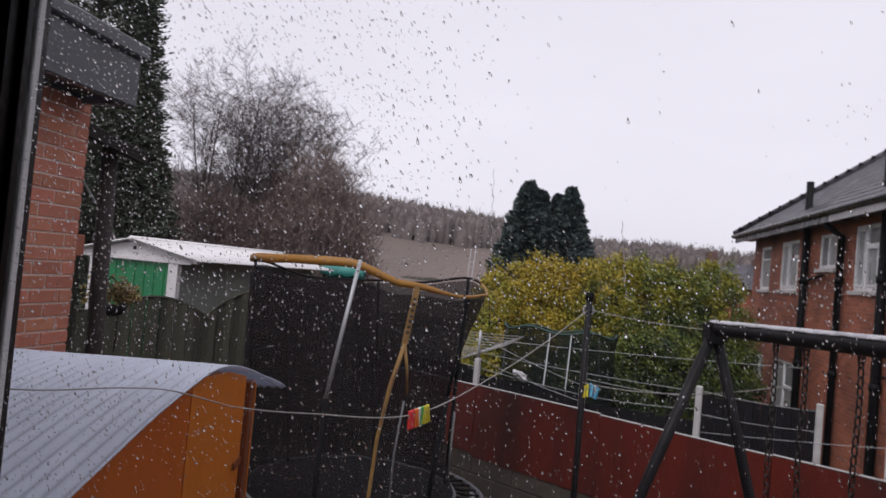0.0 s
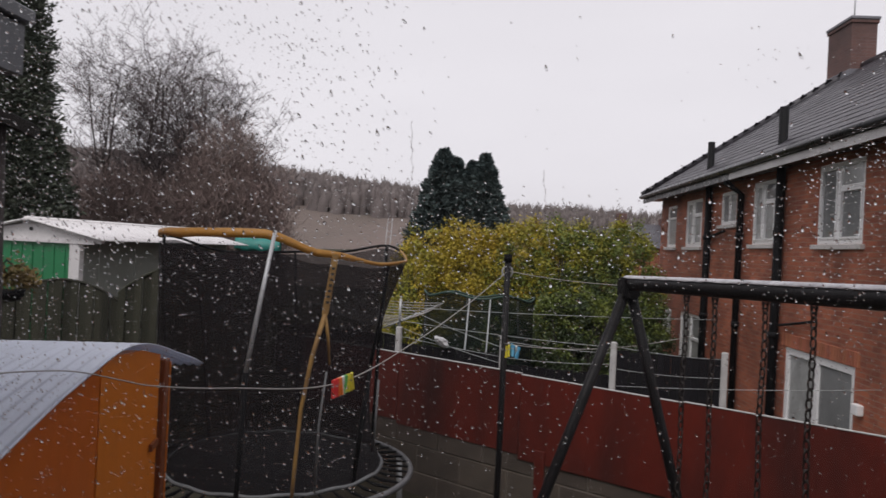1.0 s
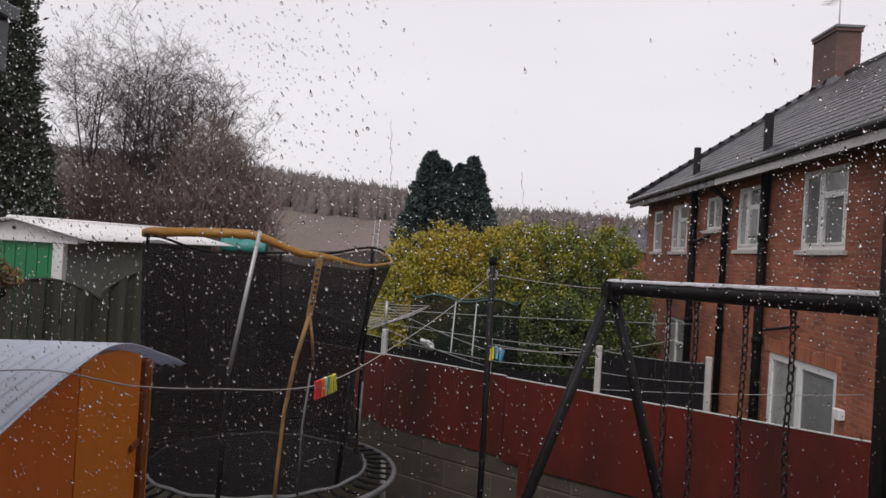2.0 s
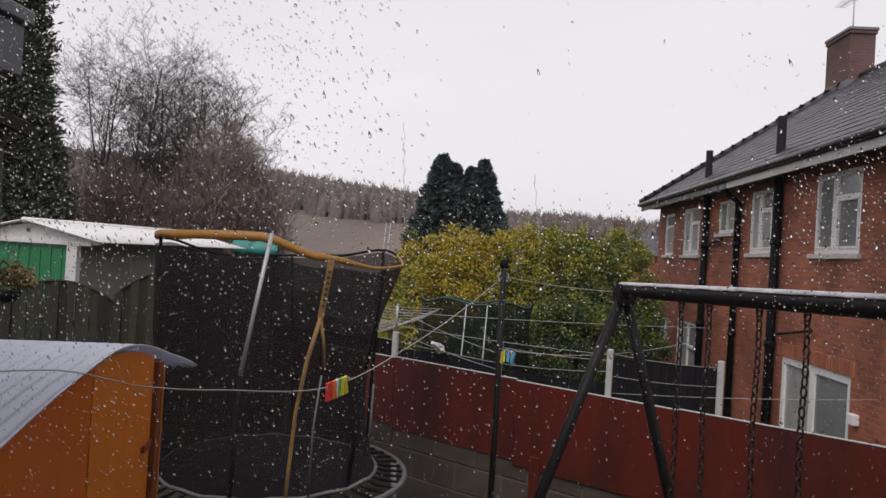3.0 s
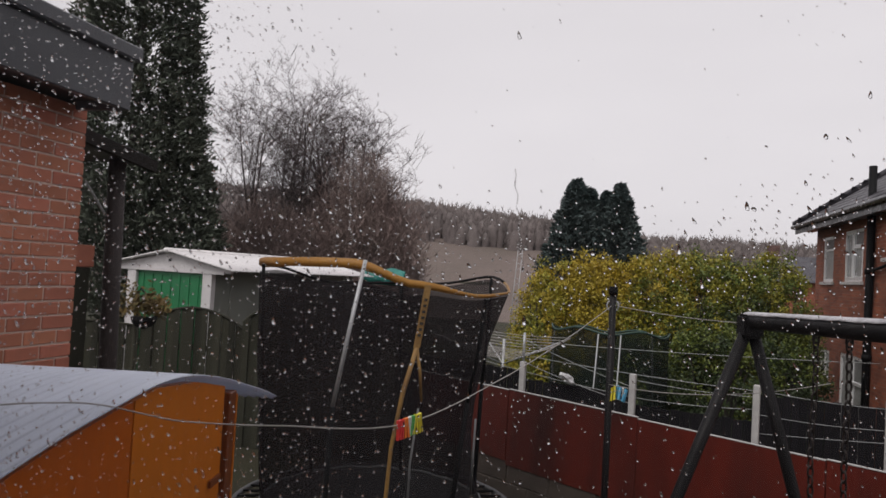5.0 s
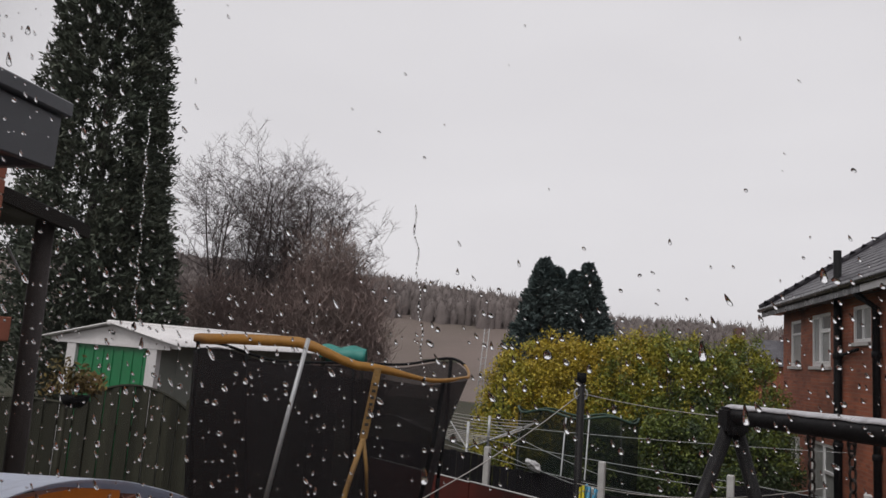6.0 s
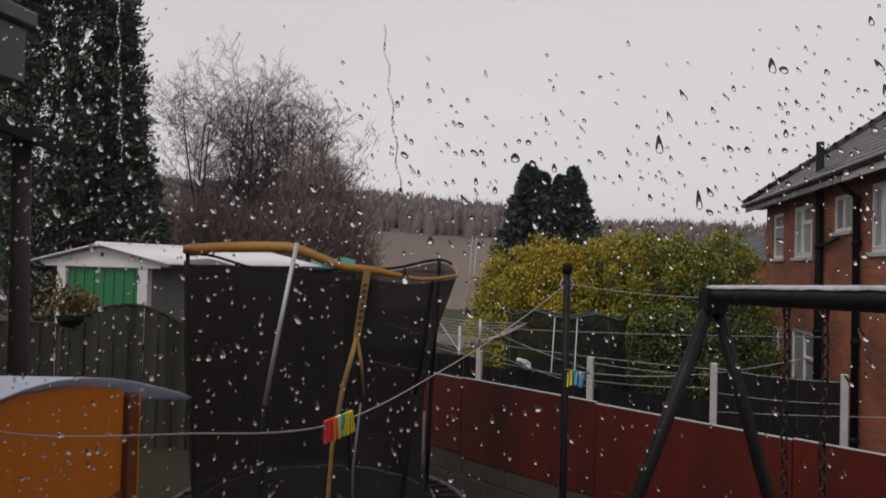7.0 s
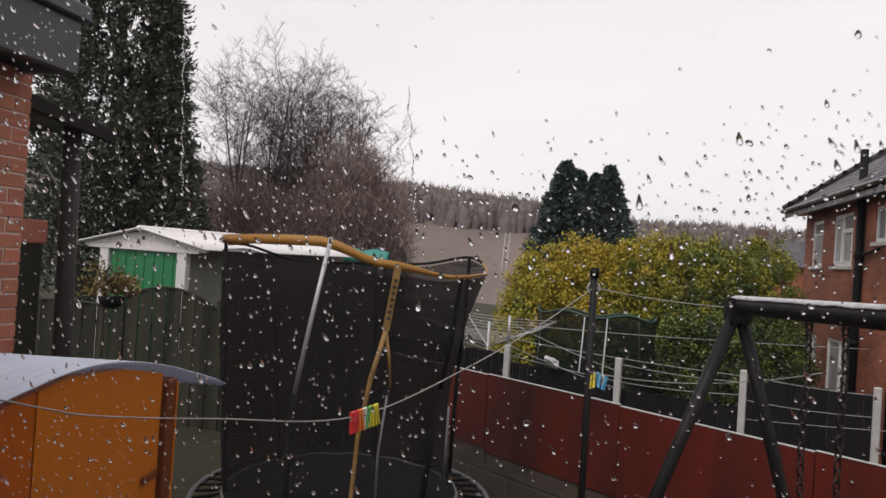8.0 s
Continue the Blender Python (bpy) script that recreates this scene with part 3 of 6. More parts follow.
        if rng.random() < (0.15 + 0.9 * noise.noise(Vector((x * 5, z * 5, 8.2)))) * max(1 - ease(-0.4, -0.1, x), ease(0.2, 0.34, x)):
            drop(x, z, rng.uniform(0.0006, 0.0012), rng.choice((1.0, 1.3, 1.8)), rng.uniform(-0.6, 0.0))
    for x0, z0, x1, z1 in TRAILS:   # broken trails left by drops that ran down
        z = z0
        while z > z1:
            x = x0 + (x1 - x0) * (z0 - z) / (z0 - z1)
            drop(x + 0.0011 * math.sin(z * 260), z, rng.uniform(0.0005, 0.0009), rng.uniform(2.0, 4.6), 0.0)
            z -= rng.uniform(0.0016, 0.0032)
        drop(x1, z1, 0.0021, 1.6, 0.0)
    ob = mesh_object("rain_drops", V, F, M["water"], smooth=True)
    ob.visible_shadow = False
    tagged(ob, "clear raindrops clinging to the outside of the window glass", "raindrops", kind="stuff")


rain_drops()

# ---- foliage builders ----
def leaf_cloud(rng, centres, size, per, spread, flat=0.0):
    """Small leaf-like quads round each centre."""
    V, F = [], []
    for c in centres:
        for _ in range(per):
            p = Vector(c) + Vector((rng.gauss(0, 1), rng.gauss(0, 1), rng.gauss(0, 1))) * spread
            u = Vector((rng.uniform(-1, 1), rng.uniform(-1, 1), rng.uniform(-1, 1))).normalized()
            w = u.orthogonal().normalized()
            w = (w * math.cos(rng.uniform(0, 6.3)) + u.cross(w) * math.sin(rng.uniform(0, 6.3))).normalized()
            s = size * rng.uniform(0.6, 1.4)
            i = len(V)
            V += [p - u * s, p + w * s * 0.45, p + u * s, p - w * s * 0.45]
            F.append((i, i + 1, i + 2, i + 3))
    return V, F


def add_vf(V, F, V2, F2):
    o = len(V)
    V += V2
    F += [tuple(i + o for i in f) for f in F2]


def branchy(rng, V, F, TV, TF, p, d, length, r, level, max_level, spread=0.55, up=0.25):
    """Grows a limb of short bent pieces, and its forks; the last levels go into the twigs."""
    n = 6 if level == 0 else 3
    pts, rad = [Vector(p)], [r]
    q, dd = Vector(p), Vector(d).normalized()
    for i in range(n):
        k = 0.05 if level == 0 else 0.14
        dd = (dd + Vector((rng.gauss(0, k), rng.gauss(0, k), rng.gauss(0, 0.08) + up * 0.12))).normalized()
        q = q + dd * (length / n)
        pts.append(q.copy())
        rad.append(max(r * (1 - 0.75 * (i + 1) / n), 0.003))
    A, B = (V, F) if level < 2 else (TV, TF)
    add_vf(A, B, *tube_vf(pts, rad, 6 if level == 0 else (4 if level == 1 else 3)))
    if level >= max_level:
        return
    kids = (15, 6, 5, 3)[min(level, 3)]
    for k in range(kids):
        f = rng.uniform(0.15, 1.0) if level else rng.uniform(0.28, 0.98)
        i = min(int(f * n), n - 1)
        base = pts[i].lerp(pts[i + 1], f * n - i)
        side = Vector((rng.gauss(0, 1), rng.gauss(0, 1), rng.gauss(0, 0.35)))
        nd = (dd * (1 - spread) + side.normalized() * spread + Vector((0, 0, up))).normalized()
        branchy(rng, V, F, TV, TF, base, nd, length * (rng.uniform(0.18, 0.34) if level == 0 else rng.uniform(0.36, 0.58)), max(rad[i] * 0.5, 0.006), level + 1, max_level, spread, up)


def bare_tree(seed, at, tall, r=0.11, lean=(0, 0), levels=4):
    rng = random.Random(seed)
    e = thing("bare_tree", at, label="leafless winter tree with thin purple-brown twigs", category="tree", group="bare trees")
    V, F, TV, TF = [], [], [], []
    for s in range(rng.randint(2, 3)):
        branchy(rng, V, F, TV, TF, (rng.uniform(-0.4, 0.4), rng.uniform(-0.25, 0.25), 0), (lean[0] + rng.uniform(-0.09, 0.09), lean[1] + rng.uniform(-0.1, 0.1), 1), tall * rng.uniform(0.82, 1.0), r * rng.uniform(0.6, 0.9), 0, levels, 0.60, 0.17)
    mesh_object("trunk", V, F, M["bark"], e)
    mesh_object("crown", TV, TF, M["twig"], e, "fine bare twigs")
    return e


def conifer(seed, at, tall, r, mat, name="conifer_tree", label="", size=0.11, density=1.0, power=0.8, leaders=0):
    """Upright evergreen: drooping sprays round a stem, dense inside, ragged at the edge."""
    rng = random.Random(seed)
    e = thing(name, at, label=label, category="tree")
    mesh_object("trunk", *tube_vf([(0, 0, 0), (0.03, 0, tall * 0.5), (0, 0, tall * 0.97)], [r * 0.11, r * 0.07, 0.01], 7), M["bark"], e)
    V, F = [], []
    n = int(900 * density)
    for i in range(n):
        h = rng.random() ** 0.85
        z = 0.05 * tall + h * 0.95 * tall
        rad = r * (1 - h) ** power * (1 + 0.2 * noise.noise(Vector((seed, h * 9, rng.random() * 3)))) + 0.02
        a = rng.uniform(0, 2 * math.pi)
        rr = rad * math.sqrt(rng.uniform(0.25, 1.0))
        c = Vector((rr * math.cos(a), rr * math.sin(a), z))
        out = Vector((math.cos(a), math.sin(a), rng.uniform(0.1, 0.9))).normalized()
        for k in range(26):
            t = rng.random()
            q = 0.22 + 0.78 * (1 - h)
            p = c + out * (t * 0.18 * r * q) + Vector((rng.gauss(0, 1), rng.gauss(0, 1), rng.gauss(0, 1))) * 0.06 * r * q
            u = (out + Vector((rng.gauss(0, 0.5), rng.gauss(0, 0.5), rng.gauss(0, 0.5)))).normalized()
            w = u.orthogonal().normalized()
            b = rng.uniform(0, 6.3)
            w = w * math.cos(b) + u.cross(w) * math.sin(b)
            s = size * rng.uniform(0.6, 1.5)
            j = len(V)
            V += [p - u * s, p + w * s * 0.4, p + u * s * 1.2, p - w * s * 0.4]
            F.append((j, j + 1, j + 2, j + 3))
    for k in range(leaders):   # thin upright shoots that stand out of the top
        a, q = rng.uniform(0, 6.28), rng.uniform(0.05, 0.22) * r * (k > 0)
        x, y, z0 = q * math.cos(a), q * math.sin(a), tall * (1 - (q / r) ** (1 / power)) * 0.985 - 0.32
        for _ in range(90):
            f = rng.random()
            p = Vector((x + rng.gauss(0, 0.07) * (1 - f), y + rng.gauss(0, 0.07) * (1 - f), z0 + 0.5 * f))
            u = Vector((rng.gauss(0, 0.5), rng.gauss(0, 0.5), 1)).normalized()
            w = u.orthogonal().normalized() * size * 0.35
            j = len(V)
            V += [p - u * size * 0.7, p + w, p + u * size, p - w]
            F.append((j, j + 1, j + 2, j + 3))
    mesh_object("crown", V, F, mat, e, "dense evergreen sprays")
    return e


def shrub(seed, at, rx, ry, tall, mats, label, n=260, size=0.034, per=80):
    """A broad hedge shrub: lumpy outline, leaves in clumps, one crown per leaf colour."""
    rng = random.Random(seed)
    e = thing("hedge_shrub", at, label=label, category="shrub", group="garden hedge")
    SV, SF = [], []
    for k in range(7):
        a = rng.uniform(0, 6.28)
        add_vf(SV, SF, *tube_vf([(0, 0, 0), (rx * 0.35 * math.cos(a), ry * 0.35 * math.sin(a), tall * 0.45), (rx * 0.6 * math.cos(a), ry * 0.6 * math.sin(a), tall * 0.8)], [0.05, 0.035, 0.012], 5))
    mesh_object("stems", SV, SF, M["bark"], e)
    groups = [[] for _ in mats]
    for i in range(n):
        u, v = rng.uniform(0, 2 * math.pi), rng.uniform(0.0, 1.0)
        lump = 1 + 0.26 * noise.noise(Vector((math.cos(u) * 2.6 + seed, math.sin(u) * 2.6, v * 4.5)))
        prof = (1 - (2 * v - 0.85) ** 2 * 0.42 if v > 0.4 else 0.86 + 0.3 * v) * lump
        k = math.sqrt(rng.uniform(0.35, 1.0))
        top = max(0.0, (v - 0.75) / 0.25)
        k *= 1 - 0.30 * top * top
        z = tall * v * (0.95 + 0.14 * noise.noise(Vector((k * math.cos(u) * 3.5, k * math.sin(u) * 3.5, seed * 1.3))))
        p = (rx * prof * k * math.cos(u), ry * prof * k * math.sin(u), z + 0.05)
        # Low clumps take the first colour; a dark one there paints shade.
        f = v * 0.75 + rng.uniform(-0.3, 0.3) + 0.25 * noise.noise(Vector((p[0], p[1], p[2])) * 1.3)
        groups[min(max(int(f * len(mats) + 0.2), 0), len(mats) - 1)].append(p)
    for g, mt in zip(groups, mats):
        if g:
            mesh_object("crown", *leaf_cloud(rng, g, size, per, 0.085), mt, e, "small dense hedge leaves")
    return e


# ---- the brick wing beside the window ----
WING_X, WING_Y = -2.76, 4.0


def wing():
    w = thing("wall_wing", label="red brick side wall with pale mortar under a grey roof edge", category="wall", kind="structure")
    box("wall_core", (WING_X - 2.2, WING_X - 0.006, 1.5, WING_Y - 0.006, -0.8, 2.15), M["mortar"], w)
    r = thing("wing_roof", label="flat dark roof with deep grey cladding boards", category="roof", kind="structure")
    box("fascia", (-2.50, -2.455, 1.5, WING_Y - 0.05, 2.16, 2.42), M["fascia_grey"], r, bevel=0.006)
    box("fascia", (-4.9, -2.50, WING_Y - 0.095, WING_Y - 0.05, 2.16, 2.42), M["fascia_grey"], r, bevel=0.006)
    box("roof_edge", (-4.95, -2.42, 1.5, WING_Y - 0.02, 2.425, 2.50), M["fascia_grey"], r, "lighter grey roof edge trim", bevel=0.008)
    box("roof_deck", (-4.9, -2.47, 1.5, WING_Y - 0.06, 2.38, 2.422), M["roof_felt"], r)
    box("soffit", (-4.9, -2.505, 1.5, WING_Y - 0.1, 2.205, 2.23), M["roof_felt"], r)
    return w


WING = wing()


def porch():
    p = thing("porch", (0, 0, 0), label="dark timber porch with a sloping felted roof on a stout post", category="porch")
    V = [(-4.7, 4.02, 2.14), (-2.96, 4.02, 2.10), (-2.96, 4.86, 2.01), (-4.7, 4.86, 2.05)]
    V += [(x, y, z + 0.05) for x, y, z in V]
    mesh_object("roof", V, BOX_F, M["roof_felt"], p)
    V = [(-2.96, 4.02, 2.06), (-2.92, 4.02, 2.06), (-2.92, 4.88, 1.96), (-2.96, 4.88, 1.96)]
    V += [(x, y, z + 0.075) for x, y, z in V]
    mesh_object("gutter", V, BOX_F, M["fascia_dark"], p, "dark gutter board")
    mesh_object("post", *tube_vf([(-3.05, 4.70, -0.62), (-3.06, 4.70, 0.8), (-3.09, 4.70, 2.03)], [0.062, 0.056, 0.054], 9), M["bark"], p, "rough dark post", smooth=True)
    mesh_object("brace", *tube_vf([(-3.10, 4.62, 1.66), (-3.24, 4.60, 1.86)], 0.008, 6), M["wire"], p, "pale metal brace")
    box("dwarf_wall", (-3.80, -3.16, 4.40, 4.60, -0.62, 1.31), M["fence_wood"], p, "dark green stained boarding")
    box("ledge", (-3.82, -3.145, 4.37, 4.62, 1.311, 1.45), M["brick_piece"], p, "brick-red ledge", bevel=0.006)


porch()


def corrugated_shed():
    """Low store beside the house with a sagging corrugated sheet for a roof; its length runs from the house to the garden."""
    far, near = Vector((-1.265, 3.06)), Vector((-0.955, 1.50))
    d = (far - near).normalized()
    turn = math.degrees(math.atan2(d.y, d.x)) - 90
    s = thing("garden_store", (far.x, far.y, 0), turn, "orange stained plywood store with a pale corrugated plastic roof", "shed")
    L = (far - near).length + 0.06
    z_top = 0.90
    def arch(y):
        keys = ((-2.0, 0.88), (-1.54, 0.938), (-1.12, 1.0), (-0.66, 1.042), (-0.35, 1.015), (0.0, 0.945), (0.29, 0.85), (0.6, 0.70))
        for (p, u), (q, v) in zip(keys, keys[1:]):
            if p <= y <= q:
                return u + (v - u) * (y - p) / (q - p)
        return 0.78

    def side(name, x0, x1, ya, yb, mat, label=""):
        n = 10
        ys = [ya + (yb - ya) * i / n for i in range(n + 1)]
        ring = [(y, -0.62) for y in (ya, yb)] + [(y, arch(y) - 0.012) for y in reversed(ys)]
        V = [(x, y, z) for x in (x0, x1) for y, z in ring]
        m = len(ring)
        return mesh_object(name, V, [tuple(reversed(range(m))), tuple(range(m, 2 * m))] + [(i, (i + 1) % m, (i + 1) % m + m, i + m) for i in range(m)], mat, s, label)

    side("side_panel", -0.05, -0.012, -L, -0.80, M["orange_ply"])
    side("side_panel", -0.05, -0.009, -0.797, -0.075, M["orange_light"], "lighter orange plywood door")
    box("corner_post", (-0.075, 0.012, -0.07, 0.0, -0.62, 0.925), M["orange_dark"], s, "dark brown corner post", bevel=0.004)
    box("back_panel", (-1.75, -0.08, -0.05, -0.01, -0.62, z_top - 0.02), M["orange_ply"], s)
    box("left_panel", (-1.80, -1.76, -L, 0, -0.62, z_top - 0.02), M["orange_ply"], s)
    # Light catching the corner's edge, drawn as a strip of lighter orange.
    box("corner_trim", (0.0125, 0.016, -0.010, 0.002, -0.62, 0.91), M["orange_light"], s, "thin lighter strip painted as the lit corner edge")
    for z in (0.62, 0.2):
        box("hinge", (-0.004, 0.004, -0.20, -0.10, z, z + 0.025), M["orange_dark"], s)
    # the sheet: ridges run along the store, and the far end droops
    V, F = [], []
    nx, ny = 480, 26
    for j in range(ny + 1):
        t = j / ny
        y = -L - 0.02 + t * (L + 0.31)
        for i in range(nx + 1):
            x = 0.012 - i * 1.9 / nx
            ph = 2 * math.pi * x / 0.036
            z = (arch(y - 0.12) + 2 * arch(y) + arch(y + 0.12)) / 4 + 0.012 - 0.02 * ease(0.0, -1.8, x)
            z += 0.0045 * math.sin(ph) + 0.006 * noise.noise(Vector((x * 2, y * 2, 0)))
            V.append((x + 0.075 * ease(0.0, 0.3, y), y, z))
    for j in range(ny):
        for i in range(nx):
            a = j * (nx + 1) + i
            F.append((a, a + nx + 1, a + nx + 2, a + 1))
    roof = mesh_object("roof_sheet", V, F, M["corrugated"], s, "pale bluish corrugated plastic sheet", smooth=True)
    sol = roof.modifiers.new("thickness", "SOLIDIFY")
    sol.thickness = 0.004
    return s


corrugated_shed()


# ---- trampoline ----
def trampoline():
    C = Vector((-1.40, 5.12, 0.0))
    R, RR = 0.83, 0.93
    mat_z = -0.06
    FLAT = 0.89   # the side by the timber fence is pushed in
    e = thing("trampoline", C, label="small round trampoline with black net walls and a mustard top rim", category="trampoline")

    def top_z(a):
        """Sagging rim: high at the front pole, low at the far right."""
        keys = ((-180, 1.385), (-130, 1.43), (-82, 1.445), (-58, 1.345), (-30, 1.285), (0, 1.30), (40, 1.395), (80, 1.32), (135, 1.29), (180, 1.385))
        d = (math.degrees(a) + 180) % 360 - 180
        for (p, u), (q, v) in zip(keys, keys[1:]):
            if p <= d <= q:
                return u + (v - u) * ease(p, q, d)
        return 1.385

    # net
    V, F = [], []
    n, m = 72, 14
    for j in range(m + 1):
        t = j / m
        for i in range(n):
            a = 2 * math.pi * i / n
            gap = 0.02 + 0.105 * max(0.0, math.cos(a - radians(-102))) ** 2
            z = mat_z + (top_z(a) - gap - mat_z) * t
            r = R - 0.10 * (1 - t) ** 1.5 - 0.045 * math.sin(math.pi * t) * (0.5 + 0.5 * math.cos(6 * a)) - 0.13 * math.sin(math.pi * t ** 0.8) * max(0.0, math.cos(a - 0.1)) ** 3 + 0.008 * noise.noise(Vector((a * 3, t * 4, 0)))
            V.append((r * math.cos(a), r * math.sin(a), z))
    for j in range(m):
        for i in range(n):
            k = (i + 1) % n
            F.append((j * n + i, j * n + k, (j + 1) * n + k, (j + 1) * n + i))
    mesh_object("net", V, F, M["net"], e, "black mesh safety net", smooth=True)
    # rim, mustard towards the house and black behind
    a0, a1 = radians(-176), radians(24)
    mesh_object("rim", *tube_vf([(R * math.cos(a0 + (a1 - a0) * i / 40), R * math.sin(a0 + (a1 - a0) * i / 40), top_z(a0 + (a1 - a0) * i / 40)) for i in range(41)], 0.0065, 8), M["strap"], e, "pale mustard edge piping", smooth=True)
    b1 = a0 + 2 * math.pi
    mesh_object("rim", *tube_vf([(R * math.cos(a1 + (b1 - a1) * i / 24), R * math.sin(a1 + (b1 - a1) * i / 24), top_z(a1 + (b1 - a1) * i / 24)) for i in range(25)], 0.009, 8), M["black_tube"], e, "black rim tube", smooth=True)
    # hanging edge of the sleeve
    SV, SF = [], []
    for i in range(41):
        a = a0 + (a1 - a0) * i / 40
        dep = 0.050 * (0.35 + 0.65 * ease(-176, -115, math.degrees(a))) - 0.036 * ease(-85, -10, math.degrees(a)) + 0.01 * noise.noise(Vector((a * 4, 0, 0)))
        for q in (0.0, dep):
            SV.append(((R + 0.009) * math.cos(a), (R + 0.009) * math.sin(a), top_z(a) + 0.004 - q))
    for i in range(40):
        SF.append((2 * i, 2 * i + 1, 2 * i + 3, 2 * i + 2))
    sleeve = mesh_object("sleeve_edge", SV, SF, M["yellow"], e, "mustard fabric edge", smooth=True)
    sleeve.modifiers.new("thickness", "SOLIDIFY").thickness = 0.003
    # frame ring, springs, mat
    ring = [(RR * math.cos(2 * math.pi * i / 56), RR * math.sin(2 * math.pi * i / 56), mat_z - 0.03) for i in range(56)]
    mesh_object("frame_ring", *tube_vf(ring, 0.02, 8, True), M["galv_dull"], e, "dull steel frame ring", smooth=True)
    pipe = [((R - 0.095) * math.cos(2 * math.pi * i / 56), (R - 0.095) * math.sin(2 * math.pi * i / 56), mat_z + 0.006 + 0.006 * math.sin(i * 1.7)) for i in range(56)]
    mesh_object("mat_edge", *tube_vf(pipe, 0.012, 6, True), M["pad_grey"], e, "grey mat edge", smooth=True)
    mesh_object("mat", [((R - 0.09) * math.cos(2 * math.pi * i / 56), (R - 0.09) * math.sin(2 * math.pi * i / 56), mat_z) for i in range(56)] + [((R - 0.09) * math.cos(2 * math.pi * i / 56), (R - 0.09) * math.sin(2 * math.pi * i / 56), mat_z - 0.006) for i in range(56)],
                [tuple(range(56)), tuple(reversed(range(56, 112)))] + [(i, i + 56, (i + 1) % 56 + 56, (i + 1) % 56) for i in range(56)], M["mat_black"], e, "black jump mat")
    sp = bpy.data.meshes.new("spring")
    SVv, SFf = tube_vf([(R - 0.09, 0, mat_z - 0.004), (R - 0.03, 0, mat_z - 0.016), (RR - 0.01, 0, mat_z - 0.02)], [0.006, 0.011, 0.006], 6)
    sp.from_pydata([tuple(v) for v in SVv], [], SFf)
    sp.materials.append(M["black_tube"])
    for i in range(48):
        o = new("spring", sp)
        o.parent = e
        a = 2 * math.pi * i / 48
        sx = math.cos(a) * (FLAT if math.cos(a) < 0 else 1.0)
        o.matrix_basis = Matrix.Rotation(math.atan2(math.sin(a), sx), 4, "Z") @ Matrix.Diagonal((math.hypot(sx, math.sin(a)), 1, 1, 1))
    # net poles outside the net, legs below
    for k in range(6):
        a = radians(-82 + 60 * k)
        ca, sa = math.cos(a), math.sin(a)
        tw = radians(-82 + 60 * k - 9)
        cb, sb = math.cos(tw), math.sin(tw)
        zt = top_z(a)
        ins = 0.0 if k == 0 else 0.07
        top = Vector(((R + 0.02 - ins * 0.5) * ca, (R + 0.02 - ins * 0.5) * sa, zt + (0.02 if k == 0 else -0.01)))
        mid = Vector(((R + 0.035 - 1.5 * ins) * (ca * 0.55 + cb * 0.45), (R + 0.035 - 1.5 * ins) * (sa * 0.55 + sb * 0.45), 0.66))
        low = Vector(((RR + 0.01 - 3.2 * ins) * cb, (RR + 0.01 - 3.2 * ins) * sb, -0.25 if k == 0 else mat_z + 0.002))
        if k == 0:   # the bare pole stands off the net and leans out towards its foot
            top, mid, low = Vector((0.20, -0.875, 1.445)), Vector((0.115, -1.0, 0.69)), Vector((0.085, -0.99, -0.25))
        mesh_object("net_pole", *tube_vf([top, top.lerp(mid, 0.5) + Vector((0.012 * ca, 0.012 * sa, 0)), mid], 0.0115, 8), M["galv"] if k == 0 else M["black_tube"], e, "bare grey steel net pole" if k == 0 else "black sleeved net pole", smooth=True)
        mesh_object("pole_sleeve", *tube_vf([mid, low], 0.014, 8), M["black_tube"], e, "black foam pole sleeve", smooth=True)
        leg = Vector((RR * cb, RR * sb, mat_z - 0.05))
        mesh_object("leg", *tube_vf([leg, leg + Vector((0.03 * cb, 0.03 * sb, -0.51))], 0.02, 8), M["galv"], e, smooth=True)
    # doorway straps: a wide band that forks into two cords
    def wall_pt(a, z, off=0.012):
        t = (z - mat_z) / (top_z(a) - mat_z)
        r = R - 0.10 * max(1 - t, 0) ** 1.5 + off
        return Vector((r * math.cos(a), r * math.sin(a), z))

    ang = radians(-54)
    SV, SF = [], []
    for i in range(9):
        z = 1.33 - 0.34 * i / 8
        a = ang - radians(0.35 * i)
        for q in (-1, 1):
            SV.append(wall_pt(a + q * radians(1.25), z, 0.02))
    for i in range(8):
        SF.append((2 * i, 2 * i + 2, 2 * i + 3, 2 * i + 1))
    st = mesh_object("door_strap", SV, SF, M["strap"], e, "mustard webbing strap with black marks")
    st.modifiers.new("thickness", "SOLIDIFY").thickness = 0.004
    for i in range(7):
        z = 1.25 - 0.032 * i
        a = ang - radians(0.35 * (1.33 - z) / 0.0425)
        p = wall_pt(a, z, 0.0235)
        V4, F4 = box_vf(-0.009, 0.009, -0.001, 0.001, -0.007, 0.007)
        mesh_object("mark", [Matrix.Rotation(a + math.pi / 2, 3, "Z") @ Vector(v) + p for v in V4], F4, M["black_mark"], st)
    la = ang - radians(2.8)
    mesh_object("door_cord", *tube_vf([wall_pt(la, 0.99, 0.02), wall_pt(la - radians(4), 0.75, 0.02), wall_pt(la - radians(7), 0.45, 0.02), wall_pt(la - radians(8), 0.1, 0.025), wall_pt(la - radians(9), -0.2, 0.05)], [0.013, 0.013, 0.011, 0.011, 0.01], 6), M["strap"], e, "mustard edge cord", smooth=True)
